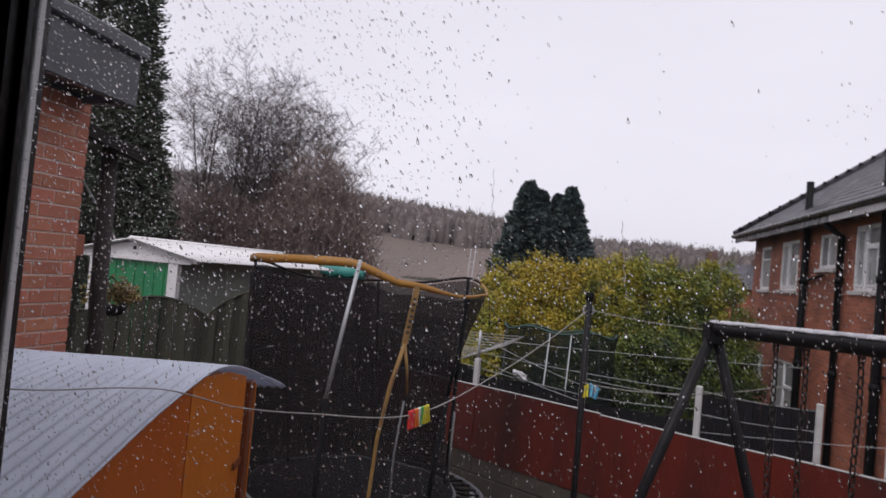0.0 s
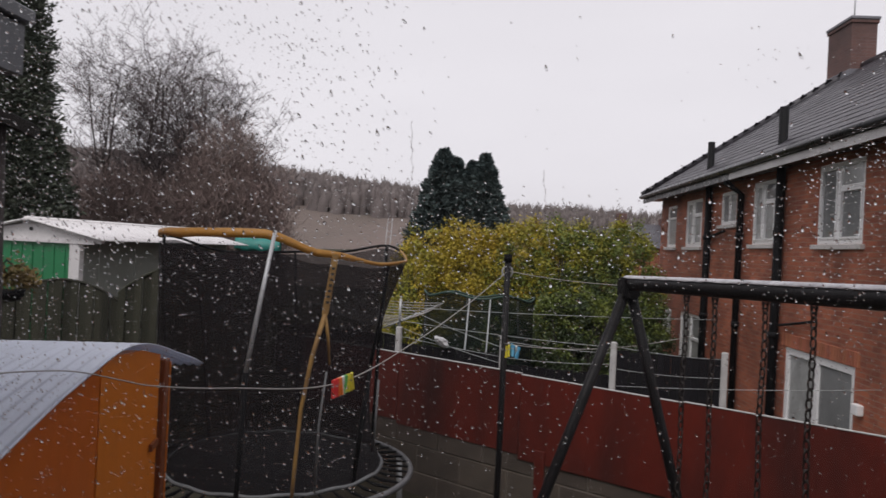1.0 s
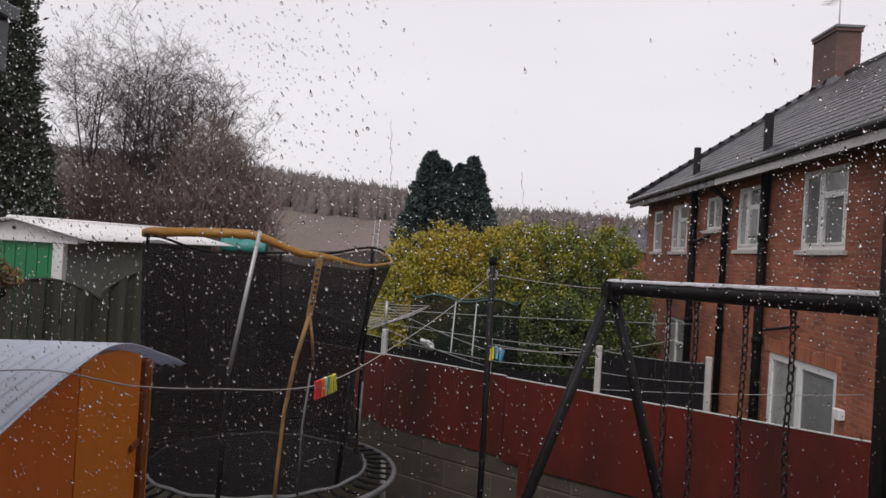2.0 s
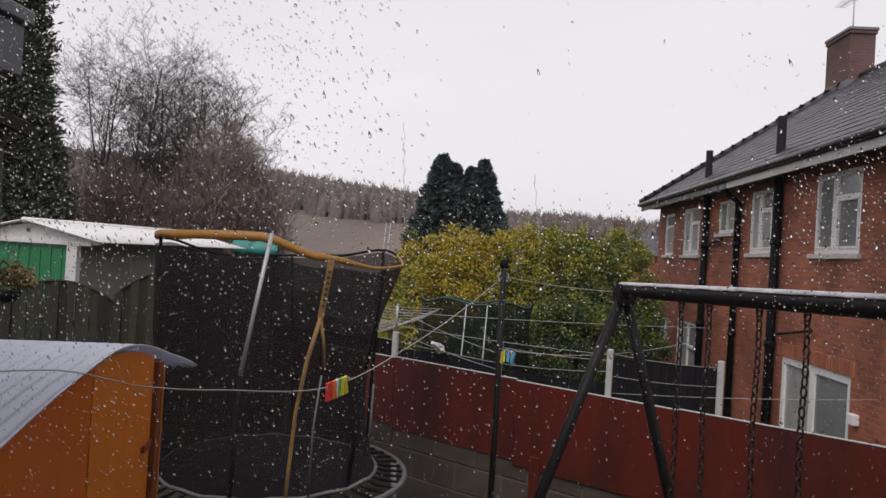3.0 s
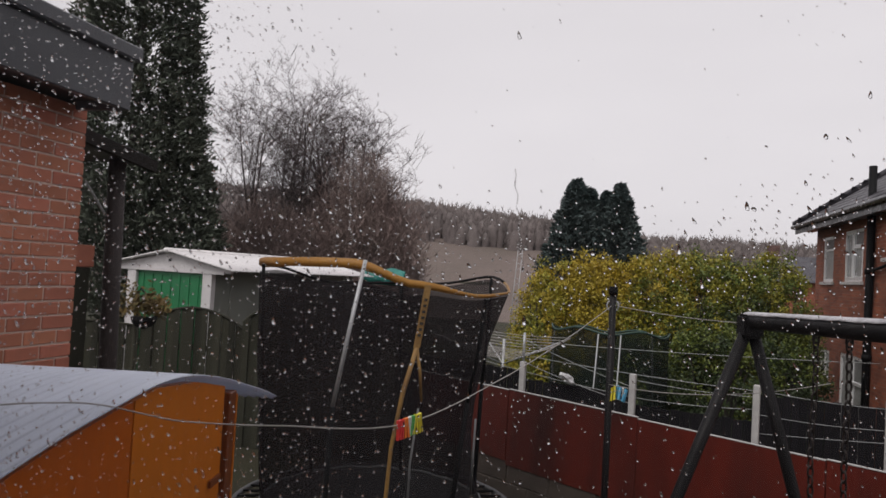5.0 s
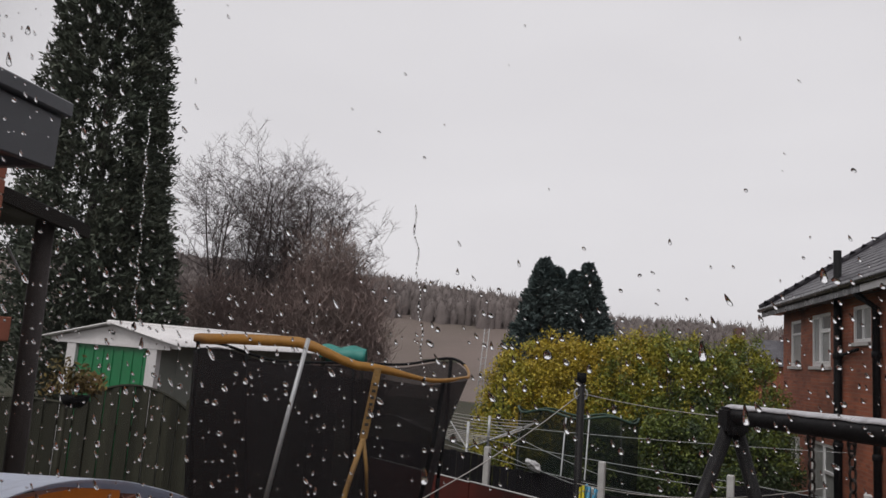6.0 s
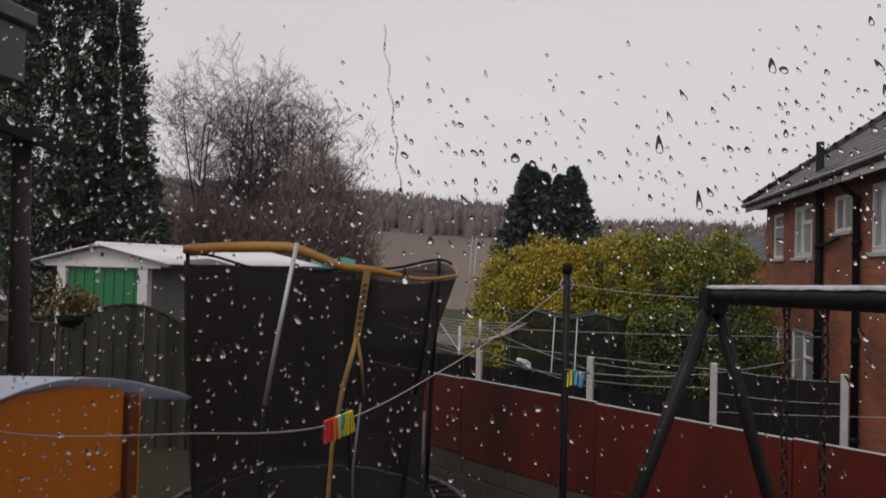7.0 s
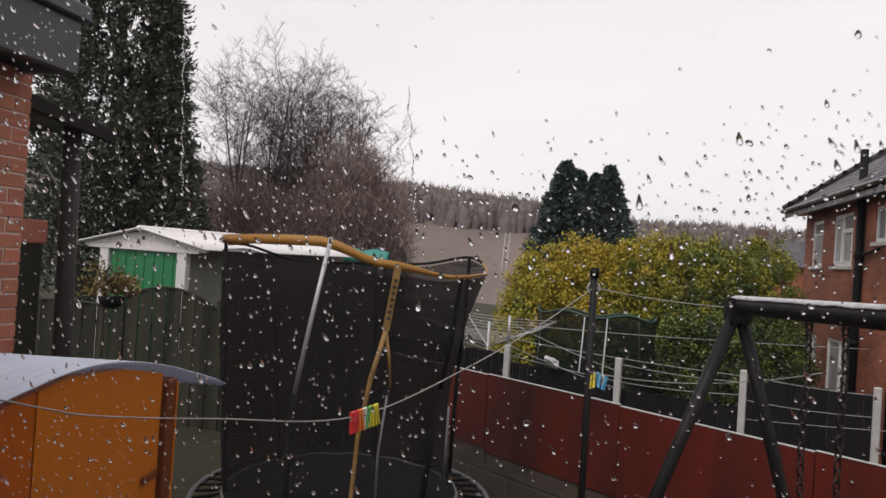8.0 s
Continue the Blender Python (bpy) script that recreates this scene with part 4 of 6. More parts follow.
    mesh_object("door_cord", *tube_vf([wall_pt(la, 0.99, 0.02), wall_pt(la + radians(2), 0.86, 0.02), wall_pt(la + radians(3.5), 0.70, 0.02)], [0.010, 0.009, 0.006], 6), M["strap"], e, "mustard edge cord", smooth=True)
    mesh_object("door_cord", *tube_vf([wall_pt(la + radians(2.5), 0.66, 0.02), wall_pt(la + radians(1), 0.35, 0.02), wall_pt(la + radians(2), -0.05, 0.02)], 0.006, 6), M["pad_grey"], e, "thin grey zip edge", smooth=True)
    mesh_object("net_seam", *tube_vf([wall_pt(radians(-24), 0.57, 0.012), wall_pt(radians(-20), 0.12, 0.012)], 0.007, 6), M["pad_grey"], e, "thin grey seam", smooth=True)
    for o in e.children:
        if o.type == "MESH" and not o.name.startswith("spring"):
            for v in o.data.vertices:
                if v.co.x < 0:
                    v.co.x *= FLAT
    return e


trampoline()


# ---- red fence on a block wall ----
def fence_pt(s, z, off=0.0):
    """s metres along the fence, off metres towards the neighbour."""
    return Vector((FENCE_A.x + FENCE_D.x * s + 0.5993 * off, FENCE_A.y + FENCE_D.y * s + 0.8005 * off, z))


FENCE_TURN = math.degrees(math.atan2(FENCE_D.y, FENCE_D.x))


def red_fence():
    f = thing("red_fence", (FENCE_A.x, FENCE_A.y, 0), FENCE_TURN, "dark red painted board fence with a thin pale top edge", "fence")
    x = -1.0
    i = 0
    for w in (1.22, 1.22, 1.22, 1.22, 0.95):
        dz = (0.0, 0.006, -0.004, 0.003, 0.0)[i]
        box("panel", (x + 0.003, x + w - 0.003, -0.012 + 0.002 * (i % 2), 0.006, -0.06 - 0.03 * i, 0.50 + dz), M["red_panel"], f, bevel=0.002)
        box("top_edge", (x + 0.002, x + w - 0.002, -0.014, 0.010, 0.5005 + dz, 0.5055 + dz), M["concrete"], f, "thin pale capping strip")
        box("rail", (x + 0.01, x + w - 0.01, 0.0065, 0.05, 0.30, 0.37), M["dark_panel"], f)
        x += w
        i += 1
    for px in (-1.0, 0.22, 1.44, 2.66, 3.88):
        box("post", (px - 0.035, px + 0.035, 0.051, 0.12, -0.62, 0.47), M["dark_panel"], f)
    box("batten", (1.60, 1.68, -0.03, -0.013, -0.62, -0.02), M["red_panel"], f, "loose red batten", bevel=0.003)
    return f


red_fence()
BLOCK_WALL = thing("wall_block", (FENCE_A.x, FENCE_A.y, 0), FENCE_TURN, "low grey concrete block wall under the red fence", "wall", kind="structure")
box("wall_core", (-1.2, 5.2, 0.008, 0.13, -0.75, 0.02), M["block_mortar"], BLOCK_WALL)


# ---- swing ----
def swing():
    a, b = Vector((0.665, 4.13, 1.262)), Vector((1.235, 1.99, 1.325))
    d = (b - a).normalized()
    side = Vector((-d.y, d.x, 0)).normalized()
    e = thing("garden_swing", (a.x, a.y, -0.62), label="black tubular garden swing frame with hanging chains, wet on top", category="swing")
    o = Vector((a.x, a.y, -0.62))
    bar = [a + (b - a) * t - o for t in (-0.015, 0.0, 0.25, 0.5, 0.75, 1.0, 1.015)]
    mesh_object("top_bar", *tube_vf(bar, [0.030, 0.036, 0.036, 0.036, 0.036, 0.036, 0.030], 14), M["swing_paint"], e, "black painted top bar", smooth=True)
    WV, WF = [], []   # pale shell standing in for the sky's highlight on the wet bar
    n, m = 40, 6
    for i in range(n + 1):
        c = a + (b - a) * (0.01 + 0.98 * i / n) - o
        for j in range(m + 1):
            q = radians(-52 + 104 * j / m + 9 * noise.noise(Vector((i * 0.6, j * 0.2, 2.0))))
            WV.append(c + (side * math.sin(q) + Vector((0, 0, 1)) * math.cos(q)) * 0.0385)
    for i in range(n):
        for j in range(m):
            WF.append((i * (m + 1) + j, i * (m + 1) + j + 1, (i + 1) * (m + 1) + j + 1, (i + 1) * (m + 1) + j))
    sheen = mesh_object("worn_top", WV, WF, M["swing_sheen"], e, "pale strip painted as the wet sky highlight along the bar", smooth=True)
    sheen.modifiers.new("thickness", "SOLIDIFY").thickness = 0.003
    for end, s0 in ((a, 1), (b, -1)):
        p = end + d * 0.04 * s0
        for s, splay in ((1, 0.62), (-1, 0.66)):
            foot = Vector((p.x, p.y, -0.64)) + side * splay * s - d * 0.10 * s0
            mesh_object("leg", *tube_vf([p + Vector((0, 0, 0.0)) - o, p.lerp(foot, 0.5) - o, foot - o], 0.027, 10), M["swing_paint"], e, smooth=True)
        k = p + Vector((0, 0, -0.02)) - o
        V, F = box_vf(-0.05, 0.05, -0.045, 0.045, -0.055, 0.05)
        part_bm = bmesh.new()
        vs = [part_bm.verts.new(Matrix.Rotation(math.atan2(d.y, d.x), 3, "Z") @ Vector(v) + k) for v in V]
        for f in F:
            part_bm.faces.new([vs[i] for i in f])
        bmesh.ops.bevel(part_bm, geom=part_bm.edges[:], offset=0.012, segments=2, affect="EDGES")
        part("corner_bracket", part_bm, M["swing_paint"], e)
    # one chain link, shared
    lk = bpy.data.meshes.new("link")
    LV, LF = tube_vf([(0.011 * math.cos(t), 0, 0.021 * math.sin(t)) for t in [2 * math.pi * i / 10 for i in range(10)]], 0.0038, 5, True)
    lk.from_pydata([tuple(v) for v in LV], [], LF)
    lk.materials.append(M["chain"])
    for t in (0.35, 0.477, 0.667, 0.816):
        s = t * 1.687 / (b - a).length * 1.0
        top = a + (b - a) * s - o
        ch = new("chain")
        ch.parent = e
        ch.matrix_basis = pose(top.x, top.y, top.z - 0.03)
        ch["label"] = "dark hanging steel chain"
        hook = mesh_object("hanger", *tube_vf([(0.012 * math.cos(q), 0, -0.012 + 0.02 * math.sin(q)) for q in [2 * math.pi * i / 14 for i in range(14)]], 0.004, 6, True), M["chain"], ch, smooth=True)
        hook.matrix_basis = pose(0, 0, 0, 0, 0, math.degrees(math.atan2(side.y, side.x)))
        for i in range(38):
            ln = new("link", lk)
            ln.parent = ch
            ln.matrix_basis = pose(0.003 * math.sin(i * 0.4), 0, -0.03 - 0.034 * i, 0, 0, 25 + 90 * (i % 2))
    return e


swing()


# ---- washing line, post and pegs ----
def washing_line():
    p = thing("line_post", (0.074, 4.508, -0.62), label="thin black steel washing line post", category="post")
    mesh_object("post", *tube_vf([(0, 0, 0), (0.004, 0, 1.0), (0.0, 0, 1.97)], 0.018, 9), M["swing_paint"], p, smooth=True)
    mesh_object("post_cap", *tube_vf([(0, 0, 1.955), (0, 0, 2.0)], 0.023, 9), M["black_tube"], p, smooth=True)
    mesh_object("hook", *tube_vf([(0.03 * math.cos(t), 0.0, 1.90 + 0.03 * math.sin(t)) for t in [2 * math.pi * i / 10 for i in range(10)]], 0.005, 5, True), M["galv"], p, smooth=True)
    l = smooth_line([(-2.755, 1.56, 1.24), (-1.85, 1.64, 1.10), (-1.37, 1.80, 1.055), (-1.17, 2.0, 1.05), (-1.09, 2.09, 1.04), (-1.02, 2.19, 1.005), (-0.985, 2.32, 0.968), (-0.90, 2.68, 0.90), (-0.60, 3.03, 0.872), (-0.35, 3.58, 0.98), (-0.12, 4.1, 1.13), (0.07, 4.50, 1.28)])
    tagged(tube("washing_line", l, 0.0020, M["rope"], sides=6), "pale cord washing line sagging to the post", "washing line")
    l2 = sag((0.074, 4.505, 1.285), (0.66, 4.14, 1.25), 0.012)
    tagged(tube("washing_line", l2, 0.0020, M["rope"], sides=6), "thin cord tied from post to swing frame", "washing line")


washing_line()


def peg(name, at, turn, lean, mat, label):
    """Spring clothes peg: two tapered legs and a spring."""
    e = thing(name, at, turn, label, "peg", "clothes pegs")
    for s in (1, -1):
        bm = bmesh.new()
        prof = [(0.001 * s, 0.012), (0.008 * s, 0.013), (0.0075 * s, -0.012), (0.0105 * s, -0.055), (0.004 * s, -0.055), (0.0012 * s, -0.01)]
        vs = [bm.verts.new((x, y, z)) for y in (-0.005, 0.005) for x, z in prof]
        n = len(prof)
        bm.faces.new(vs[:n])
        bm.faces.new(list(reversed(vs[n:])))
        for i in range(n):
            bm.faces.new([vs[i], vs[(i + 1) % n], vs[n + (i + 1) % n], vs[n + i]])
        bmesh.ops.recalc_face_normals(bm, faces=bm.faces)
        part("leg", bm, mat, e)
    mesh_object("spring", *tube_vf([(-0.009, 0, -0.012), (0.009, 0, -0.012)], 0.0045, 6), M["galv"], e, smooth=True)
    e.matrix_world = pose(*at, 0, lean, turn)
    return e


for i, (c, lab) in enumerate([("peg_red", "red"), ("peg_red", "red"), ("peg_orange", "orange"), ("peg_white", "white"), ("peg_green", "green"), ("peg_yellow", "yellow"), ("peg_yellow", "yellow")]):
    f = i / 6
    peg("clothes_peg", (-0.612 + 0.050 * f, 3.015 + 0.078 * f, 0.873 + 0.016 * f), 62 + 9 * math.sin(i * 2.3), 10 * math.sin(i * 1.7) - 5, M[c], lab + " plastic clothes peg clipped to the line")
for i, (c, lab) in enumerate([("peg_yellow", "yellow"), ("peg_yellow", "yellow"), ("peg_blue", "blue"), ("peg_blue", "blue"), ("peg_white", "white"), ("peg_blue", "blue")]):
    peg("clothes_peg", (0.09 + 0.014 * i, 4.50 + 0.004 * i, 0.86 - 0.006 * abs(i - 2)), 70 + 20 * math.sin(i * 2.1), 25 * math.sin(i * 2.9), M[c], lab + " plastic clothes peg hanging at the post")
tagged(tube("peg_cord", sag((0.075, 4.49, 0.875), (1.0, 4.05, 1.02), 0.05), 0.0022, M["rope"], sides=5), "thin cord from the post to the swing leg", "washing line")


# ---- neighbour's garden: concrete posts, wires, dark panels, second trampoline ----
POSTS = [(-1.286, 12.217, 0.55), (0.375, 11.51, 0.13), (1.94, 11.0, 0.18), (3.39, 10.63, 0.16)]


def concrete_posts():
    for i, (x, y, z) in enumerate(POSTS):
        h = z + 2.1
        e = thing("fence_post", (x, y, -2.1), -15, "slim pale concrete post", "post", "concrete posts")
        w = 0.045
        part("shaft", bm_boxes([(-w, w, -w, w, 0, h - (0.45 if i == 0 else 0.0))], 0.012), M["concrete"], e)
        if i == 0:
            mesh_object("pole_top", *tube_vf([(0, 0, h - 0.46), (0, 0, h)], 0.022, 8), M["galv"], e, "thin pale metal pole", smooth=True)
    wires = [((-1.286, 12.217, 0.10), (0.375, 11.51, -0.30)), ((-1.286, 12.217, 0.45), (0.375, 11.51, -0.06)), ((0.375, 11.51, 0.05), (1.94, 11.0, 0.02)), ((0.375, 11.51, -0.2), (1.94, 11.0, -0.14)),
             ((-1.286, 12.217, 0.42), (3.7, 12.0, 0.5)), ((-1.286, 12.217, 0.2), (1.94, 11.0, 0.1)), ((-2.6, 12.9, 0.1), (0.375, 11.51, -0.2)), ((1.94, 11.0, 0.12), (3.39, 10.63, 0.06)), ((1.94, 11.0, -0.2), (3.39, 10.63, -0.2)), ((1.94, 11.0, -0.45), (4.93, 9.55, -0.06))]
    for a, b in wires:
        tagged(tube("fence_wire", sag(a, b, 0.03), 0.0042, M["wire"], sides=4), "thin sagging wire between concrete posts", "wire", "fence wires")


concrete_posts()


def rotary_dryer():
    """Folding dryer: four arms from a pole, with square turns of line."""
    e = thing("rotary_dryer", (-1.75, 13.2, -2.1), 12, "half-folded rotary clothes dryer with many pale lines", "dryer")
    mesh_object("pole", *tube_vf([(0, 0, 0), (0, 0, 2.45)], 0.024, 8), M["galv"], e, smooth=True)
    tips = []
    for k in range(4):
        a = math.pi / 2 * k + 0.3
        tip = Vector((1.25 * math.cos(a), 1.25 * math.sin(a), 2.50 if k != 3 else 2.35))
        tips.append(tip)
        mesh_object("arm", *tube_vf([(0, 0, 2.02), tip], 0.012, 6), M["galv"], e, smooth=True)
    for j in range(1, 8):
        f = 0.3 + 0.7 * j / 7
        hub = Vector((0, 0, 2.02))
        pts = []
        for k in range(4):
            p, q = hub.lerp(tips[k], f), hub.lerp(tips[(k + 1) % 4], f)
            pts += sag(p, q, 0.035 * f, 6)[:-1]
        mesh_object("line", *tube_vf(pts, 0.0055, 4, True), M["rope"], e, "pale plastic line")


rotary_dryer()


def garden_screen():
    e = thing("garden_screen", (0, 0, 0), label="black stained close-boarded screen panels between concrete posts", category="fence")
    a, b = Vector((1.98, 10.99)), Vector((3.35, 10.64))
    n = 15
    for i in range(n):
        p, q = a.lerp(b, i / n), a.lerp(b, (i + 0.94) / n)
        off = 0.008 * (i % 2)
        V = [(p.x, p.y + off, -2.08), (q.x, q.y + off, -2.08), (q.x, q.y + off + 0.02, -2.08), (p.x, p.y + off + 0.02, -2.08)]
        V += [(x, y, 0.06 + 0.012 * math.sin(i * 2.3)) for x, y, z in V]
        mesh_object("board", V, BOX_F, M["dark_panel"], e)
    return e


garden_screen()


def low_fence():
    e = thing("boarded_fence", (0, 0, 0), label="dark close-boarded fence behind the concrete posts", category="fence")
    pts = [Vector((-3.6, 13.4)), Vector((-1.32, 12.32)), Vector((0.38, 11.62)), Vector((1.94, 11.1))]
    for a, b, zt in zip(pts, pts[1:], (-0.05, -0.18, -0.32)):
        n = int((b - a).length / 0.13)
        for i in range(n):
            p, q = a.lerp(b, i / n), a.lerp(b, (i + 0.95) / n)
            off = 0.008 * (i % 2)
            V = [(p.x, p.y + off, -2.08), (q.x, q.y + off, -2.08), (q.x, q.y + off + 0.02, -2.08), (p.x, p.y + off + 0.02, -2.08)]
            V += [(x, y, zt + 0.01 * math.sin(i * 3.7)) for x, y, z in V]
            mesh_object("board", V, BOX_F, M["dark_panel"], e)


low_fence()


def far_trampoline():
    e = thing("trampoline", (0.0, 14.6, -2.1), label="black-netted trampoline with a dull green top rim", category="trampoline")
    R = 1.06
    n = 40
    zt = lambda a: 2.62 + 0.05 * math.cos(a + 2.0) + 0.045 * math.cos(6 * a)
    V = [(R * math.cos(2 * math.pi * i / n), R * math.sin(2 * math.pi * i / n), z if z < 1 else zt(2 * math.pi * i / n)) for z in (0.8, 2.0) for i in range(n)]
    F = [(i, (i + 1) % n, n + (i + 1) % n, n + i) for i in range(n)]
    mesh_object("net", V, F, M["net_thin"], e, "dark green-black mesh net", smooth=True)
    mesh_object("rim", *tube_vf([(R * math.cos(2 * math.pi * i / n), R * math.sin(2 * math.pi * i / n), zt(2 * math.pi * i / n)) for i in range(n)], 0.020, 7, True), M["dull_green"], e, "dull green rim", smooth=True)
    mesh_object("frame_ring", *tube_vf([(1.2 * math.cos(2 * math.pi * i / n), 1.2 * math.sin(2 * math.pi * i / n), 0.8) for i in range(n)], 0.025, 7, True), M["galv"], e, smooth=True)
    for deg in (-103, -83, 40, 100, 160):
        a = radians(deg)
        mesh_object("net_pole", *tube_vf([(1.13 * math.cos(a), 1.13 * math.sin(a), 0.0), (1.13 * math.cos(a), 1.13 * math.sin(a), 1.0), (1.08 * math.cos(a + 0.06), 1.08 * math.sin(a + 0.06), 2.63)], 0.012, 7), M["galv"], e, smooth=True)


far_trampoline()


def garden_clutter():
    # teal sheet behind the red fence, pale bag, teal tarpaulin by the garage
    e = thing("plastic_sheet", (1.3, 9.4, -0.75), -20, "pale teal plastic sheet over a low garden frame", "sheet")
    V, F = [], []
    for j in range(7):
        for i in range(13):
            x, y = -0.8 + 1.6 * i / 12, -0.5 + 1.0 * j / 6
            V.append((x, y, 0.03 * noise.noise(Vector((x * 3, y * 3, 0))) + 0.10 * y))
    for j in range(6):
        for i in range(12):
            F.append((j * 13 + i, j * 13 + i + 1, (j + 1) * 13 + i + 1, (j + 1) * 13 + i))
    o = mesh_object("cover", V, F, M["pale_teal"], e, smooth=True)
    o.modifiers.new("thickness", "SOLIDIFY").thickness = 0.01
    for x in (-0.7, 0.7):
        for y in (-0.4, 0.4):
            box("leg", (x - 0.03, x + 0.03, y - 0.03, y + 0.03, -1.36, -0.06), M["dark_panel"], e)
    bm = bmesh.new()
    bmesh.ops.create_icosphere(bm, subdivisions=3, radius=0.12)
    for v in bm.verts:
        v.co += v.normal * (0.07 * noise.noise(v.co * 11) + 0.03 * noise.noise(v.co * 30))
        v.co.z *= 0.5
    bag = part("plastic_bag", bm, M["bag"], None, smooth=False)
    bag.matrix_world = pose(-0.57, 11.93, -0.07, 10, 20, 30)
    tagged(bag, "crumpled white plastic bag caught on the fence", "bag")
    t = thing("tarpaulin_rack", (-3.69, 12.29, -0.64), 10, "teal tarpaulin folded over a timber rack", "tarpaulin")
    V, F = [], []
    for i in range(15):
        x = -0.36 + 0.72 * i / 14
        w = 0.02 * math.sin(i * 1.3)
        for y, z in ((-0.16, 1.86 + w), (-0.12, 2.00), (0.0, 2.07 + 0.02 * math.sin(i * 0.8)), (0.12, 2.0), (0.16, 1.8)):
            V.append((x, y + w * 0.3, z))
    for i in range(14):
        for k in range(4):
            F.append((i * 5 + k, i * 5 + 5 + k, i * 5 + 6 + k, i * 5 + 1 + k))
    tp = mesh_object("tarpaulin", V, F, M["teal"], t, smooth=True)
    tp.modifiers.new("thickness", "SOLIDIFY").thickness = 0.006
    for x in (-0.32, 0.32):
        box("rack_leg", (x - 0.03, x + 0.03, -0.03, 0.03, 0, 2.02), M["fence_wood"], t)
    box("rack_rail", (-0.36, 0.36, -0.025, 0.025, 2.0, 2.045), M["fence_wood"], t)


garden_clutter()


# ---- timber fence and garage ----
def arched_panel(x0, x1, base, rise, flip=False):
    e = thing("arched_fence_panel", (x0, 8.0, -0.62), label="dark weathered timber fence panel with a curved top", category="fence", group="arched fence panels")
    n = int((x1 - x0) / 0.085)
    for i in range(n):
        f = (i + 0.5) / n
        top = base + rise * (math.sin(math.pi * f) ** 0.8) + 0.62
        a = (x1 - x0) * i / n
        w = (x1 - x0) / n
        yy = 0.020 * (i % 2)
        V, F = box_vf(a + (0.006 if i % 2 == 0 else -0.004), a + w + (-0.006 if i % 2 == 0 else 0.004), yy, yy + 0.016, 0.0, top)
        df = rise * math.pi / n * math.cos(math.pi * f) * 0.45
        V[4] = (V[4][0], V[4][1], top - df); V[7] = (V[7][0], V[7][1], top - df)
        V[5] = (V[5][0], V[5][1], top + df); V[6] = (V[6][0], V[6][1], top + df)
        mesh_object("board", V, F, M["fence_wood"], e)
    for z in (0.3, 1.0):
        box("rail", (0, x1 - x0, 0.037, 0.07, z, z + 0.06), M["fence_wood"], e)
    cap = []
    for i in range(17):
        f = i / 16
        cap.append(((x1 - x0) * f, 0.012, base + rise * (math.sin(math.pi * min(max(f, 0.001), 0.999)) ** 0.8) + 0.63))
    mesh_object("cap", *tube_vf(cap, 0.016, 5), M["fence_wood"], e)
    box("post", (-0.04, 0.035, 0.072, 0.14, 0, base + 0.60), M["fence_wood"], e)
    return e


arched_panel(-5.10, -3.90, 0.66, 0.19)
arched_panel(-3.90, -2.30, 0.72, 0.36)
arched_panel(-6.35, -5.10, 0.58, 0.04)


def hanging_basket():
    """A bowl of withered plants on a bracket post behind the store."""
    rng = random.Random(31)
    e = thing("hanging_basket", (-4.33, 6.85, -0.69), label="black plant basket with withered orange-brown leaves on a post", category="plant basket")
    mesh_object("post", *tube_vf([(-0.16, 0.1, 0), (-0.16, 0.1, 1.75)], 0.022, 7), M["fence_wood"], e, smooth=True)
    mesh_object("bracket", *tube_vf([(-0.16, 0.1, 1.72), (-0.08, 0.04, 1.78), (0, 0, 1.74)], 0.008, 6), M["pipe_black"], e, smooth=True)
    prof = [(0.02, 1.40), (0.08, 1.42), (0.11, 1.46), (0.125, 1.51), (0.11, 1.51), (0.05, 1.48)]
    n = 14
    V = [(r * math.cos(2 * math.pi * k / n), r * math.sin(2 * math.pi * k / n), z) for r, z in prof for k in range(n)]
    F = [(i * n + k, i * n + (k + 1) % n, (i + 1) * n + (k + 1) % n, (i + 1) * n + k) for i in range(len(prof) - 1) for k in range(n)] + [tuple(reversed(range(n))), tuple((len(prof) - 1) * n + k for k in range(n))]
    mesh_object("bowl", V, F, M["pipe_black"], e, "black plastic bowl", smooth=True)
    for k in range(3):
        a = 2.1 * k
        mesh_object("chain", *tube_vf([(0.14 * math.cos(a), 0.14 * math.sin(a), 1.52), (0, 0, 1.75)], 0.003, 4), M["chain"], e)
    pts = [(rng.gauss(0, 0.10), rng.gauss(0, 0.10), 1.56 + abs(rng.gauss(0, 0.08))) for _ in range(60)]
    mesh_object("leaves", *leaf_cloud(rng, pts, 0.026, 16, 0.03), M["dead_leaf"], e, "withered orange-brown leaves")


hanging_basket()


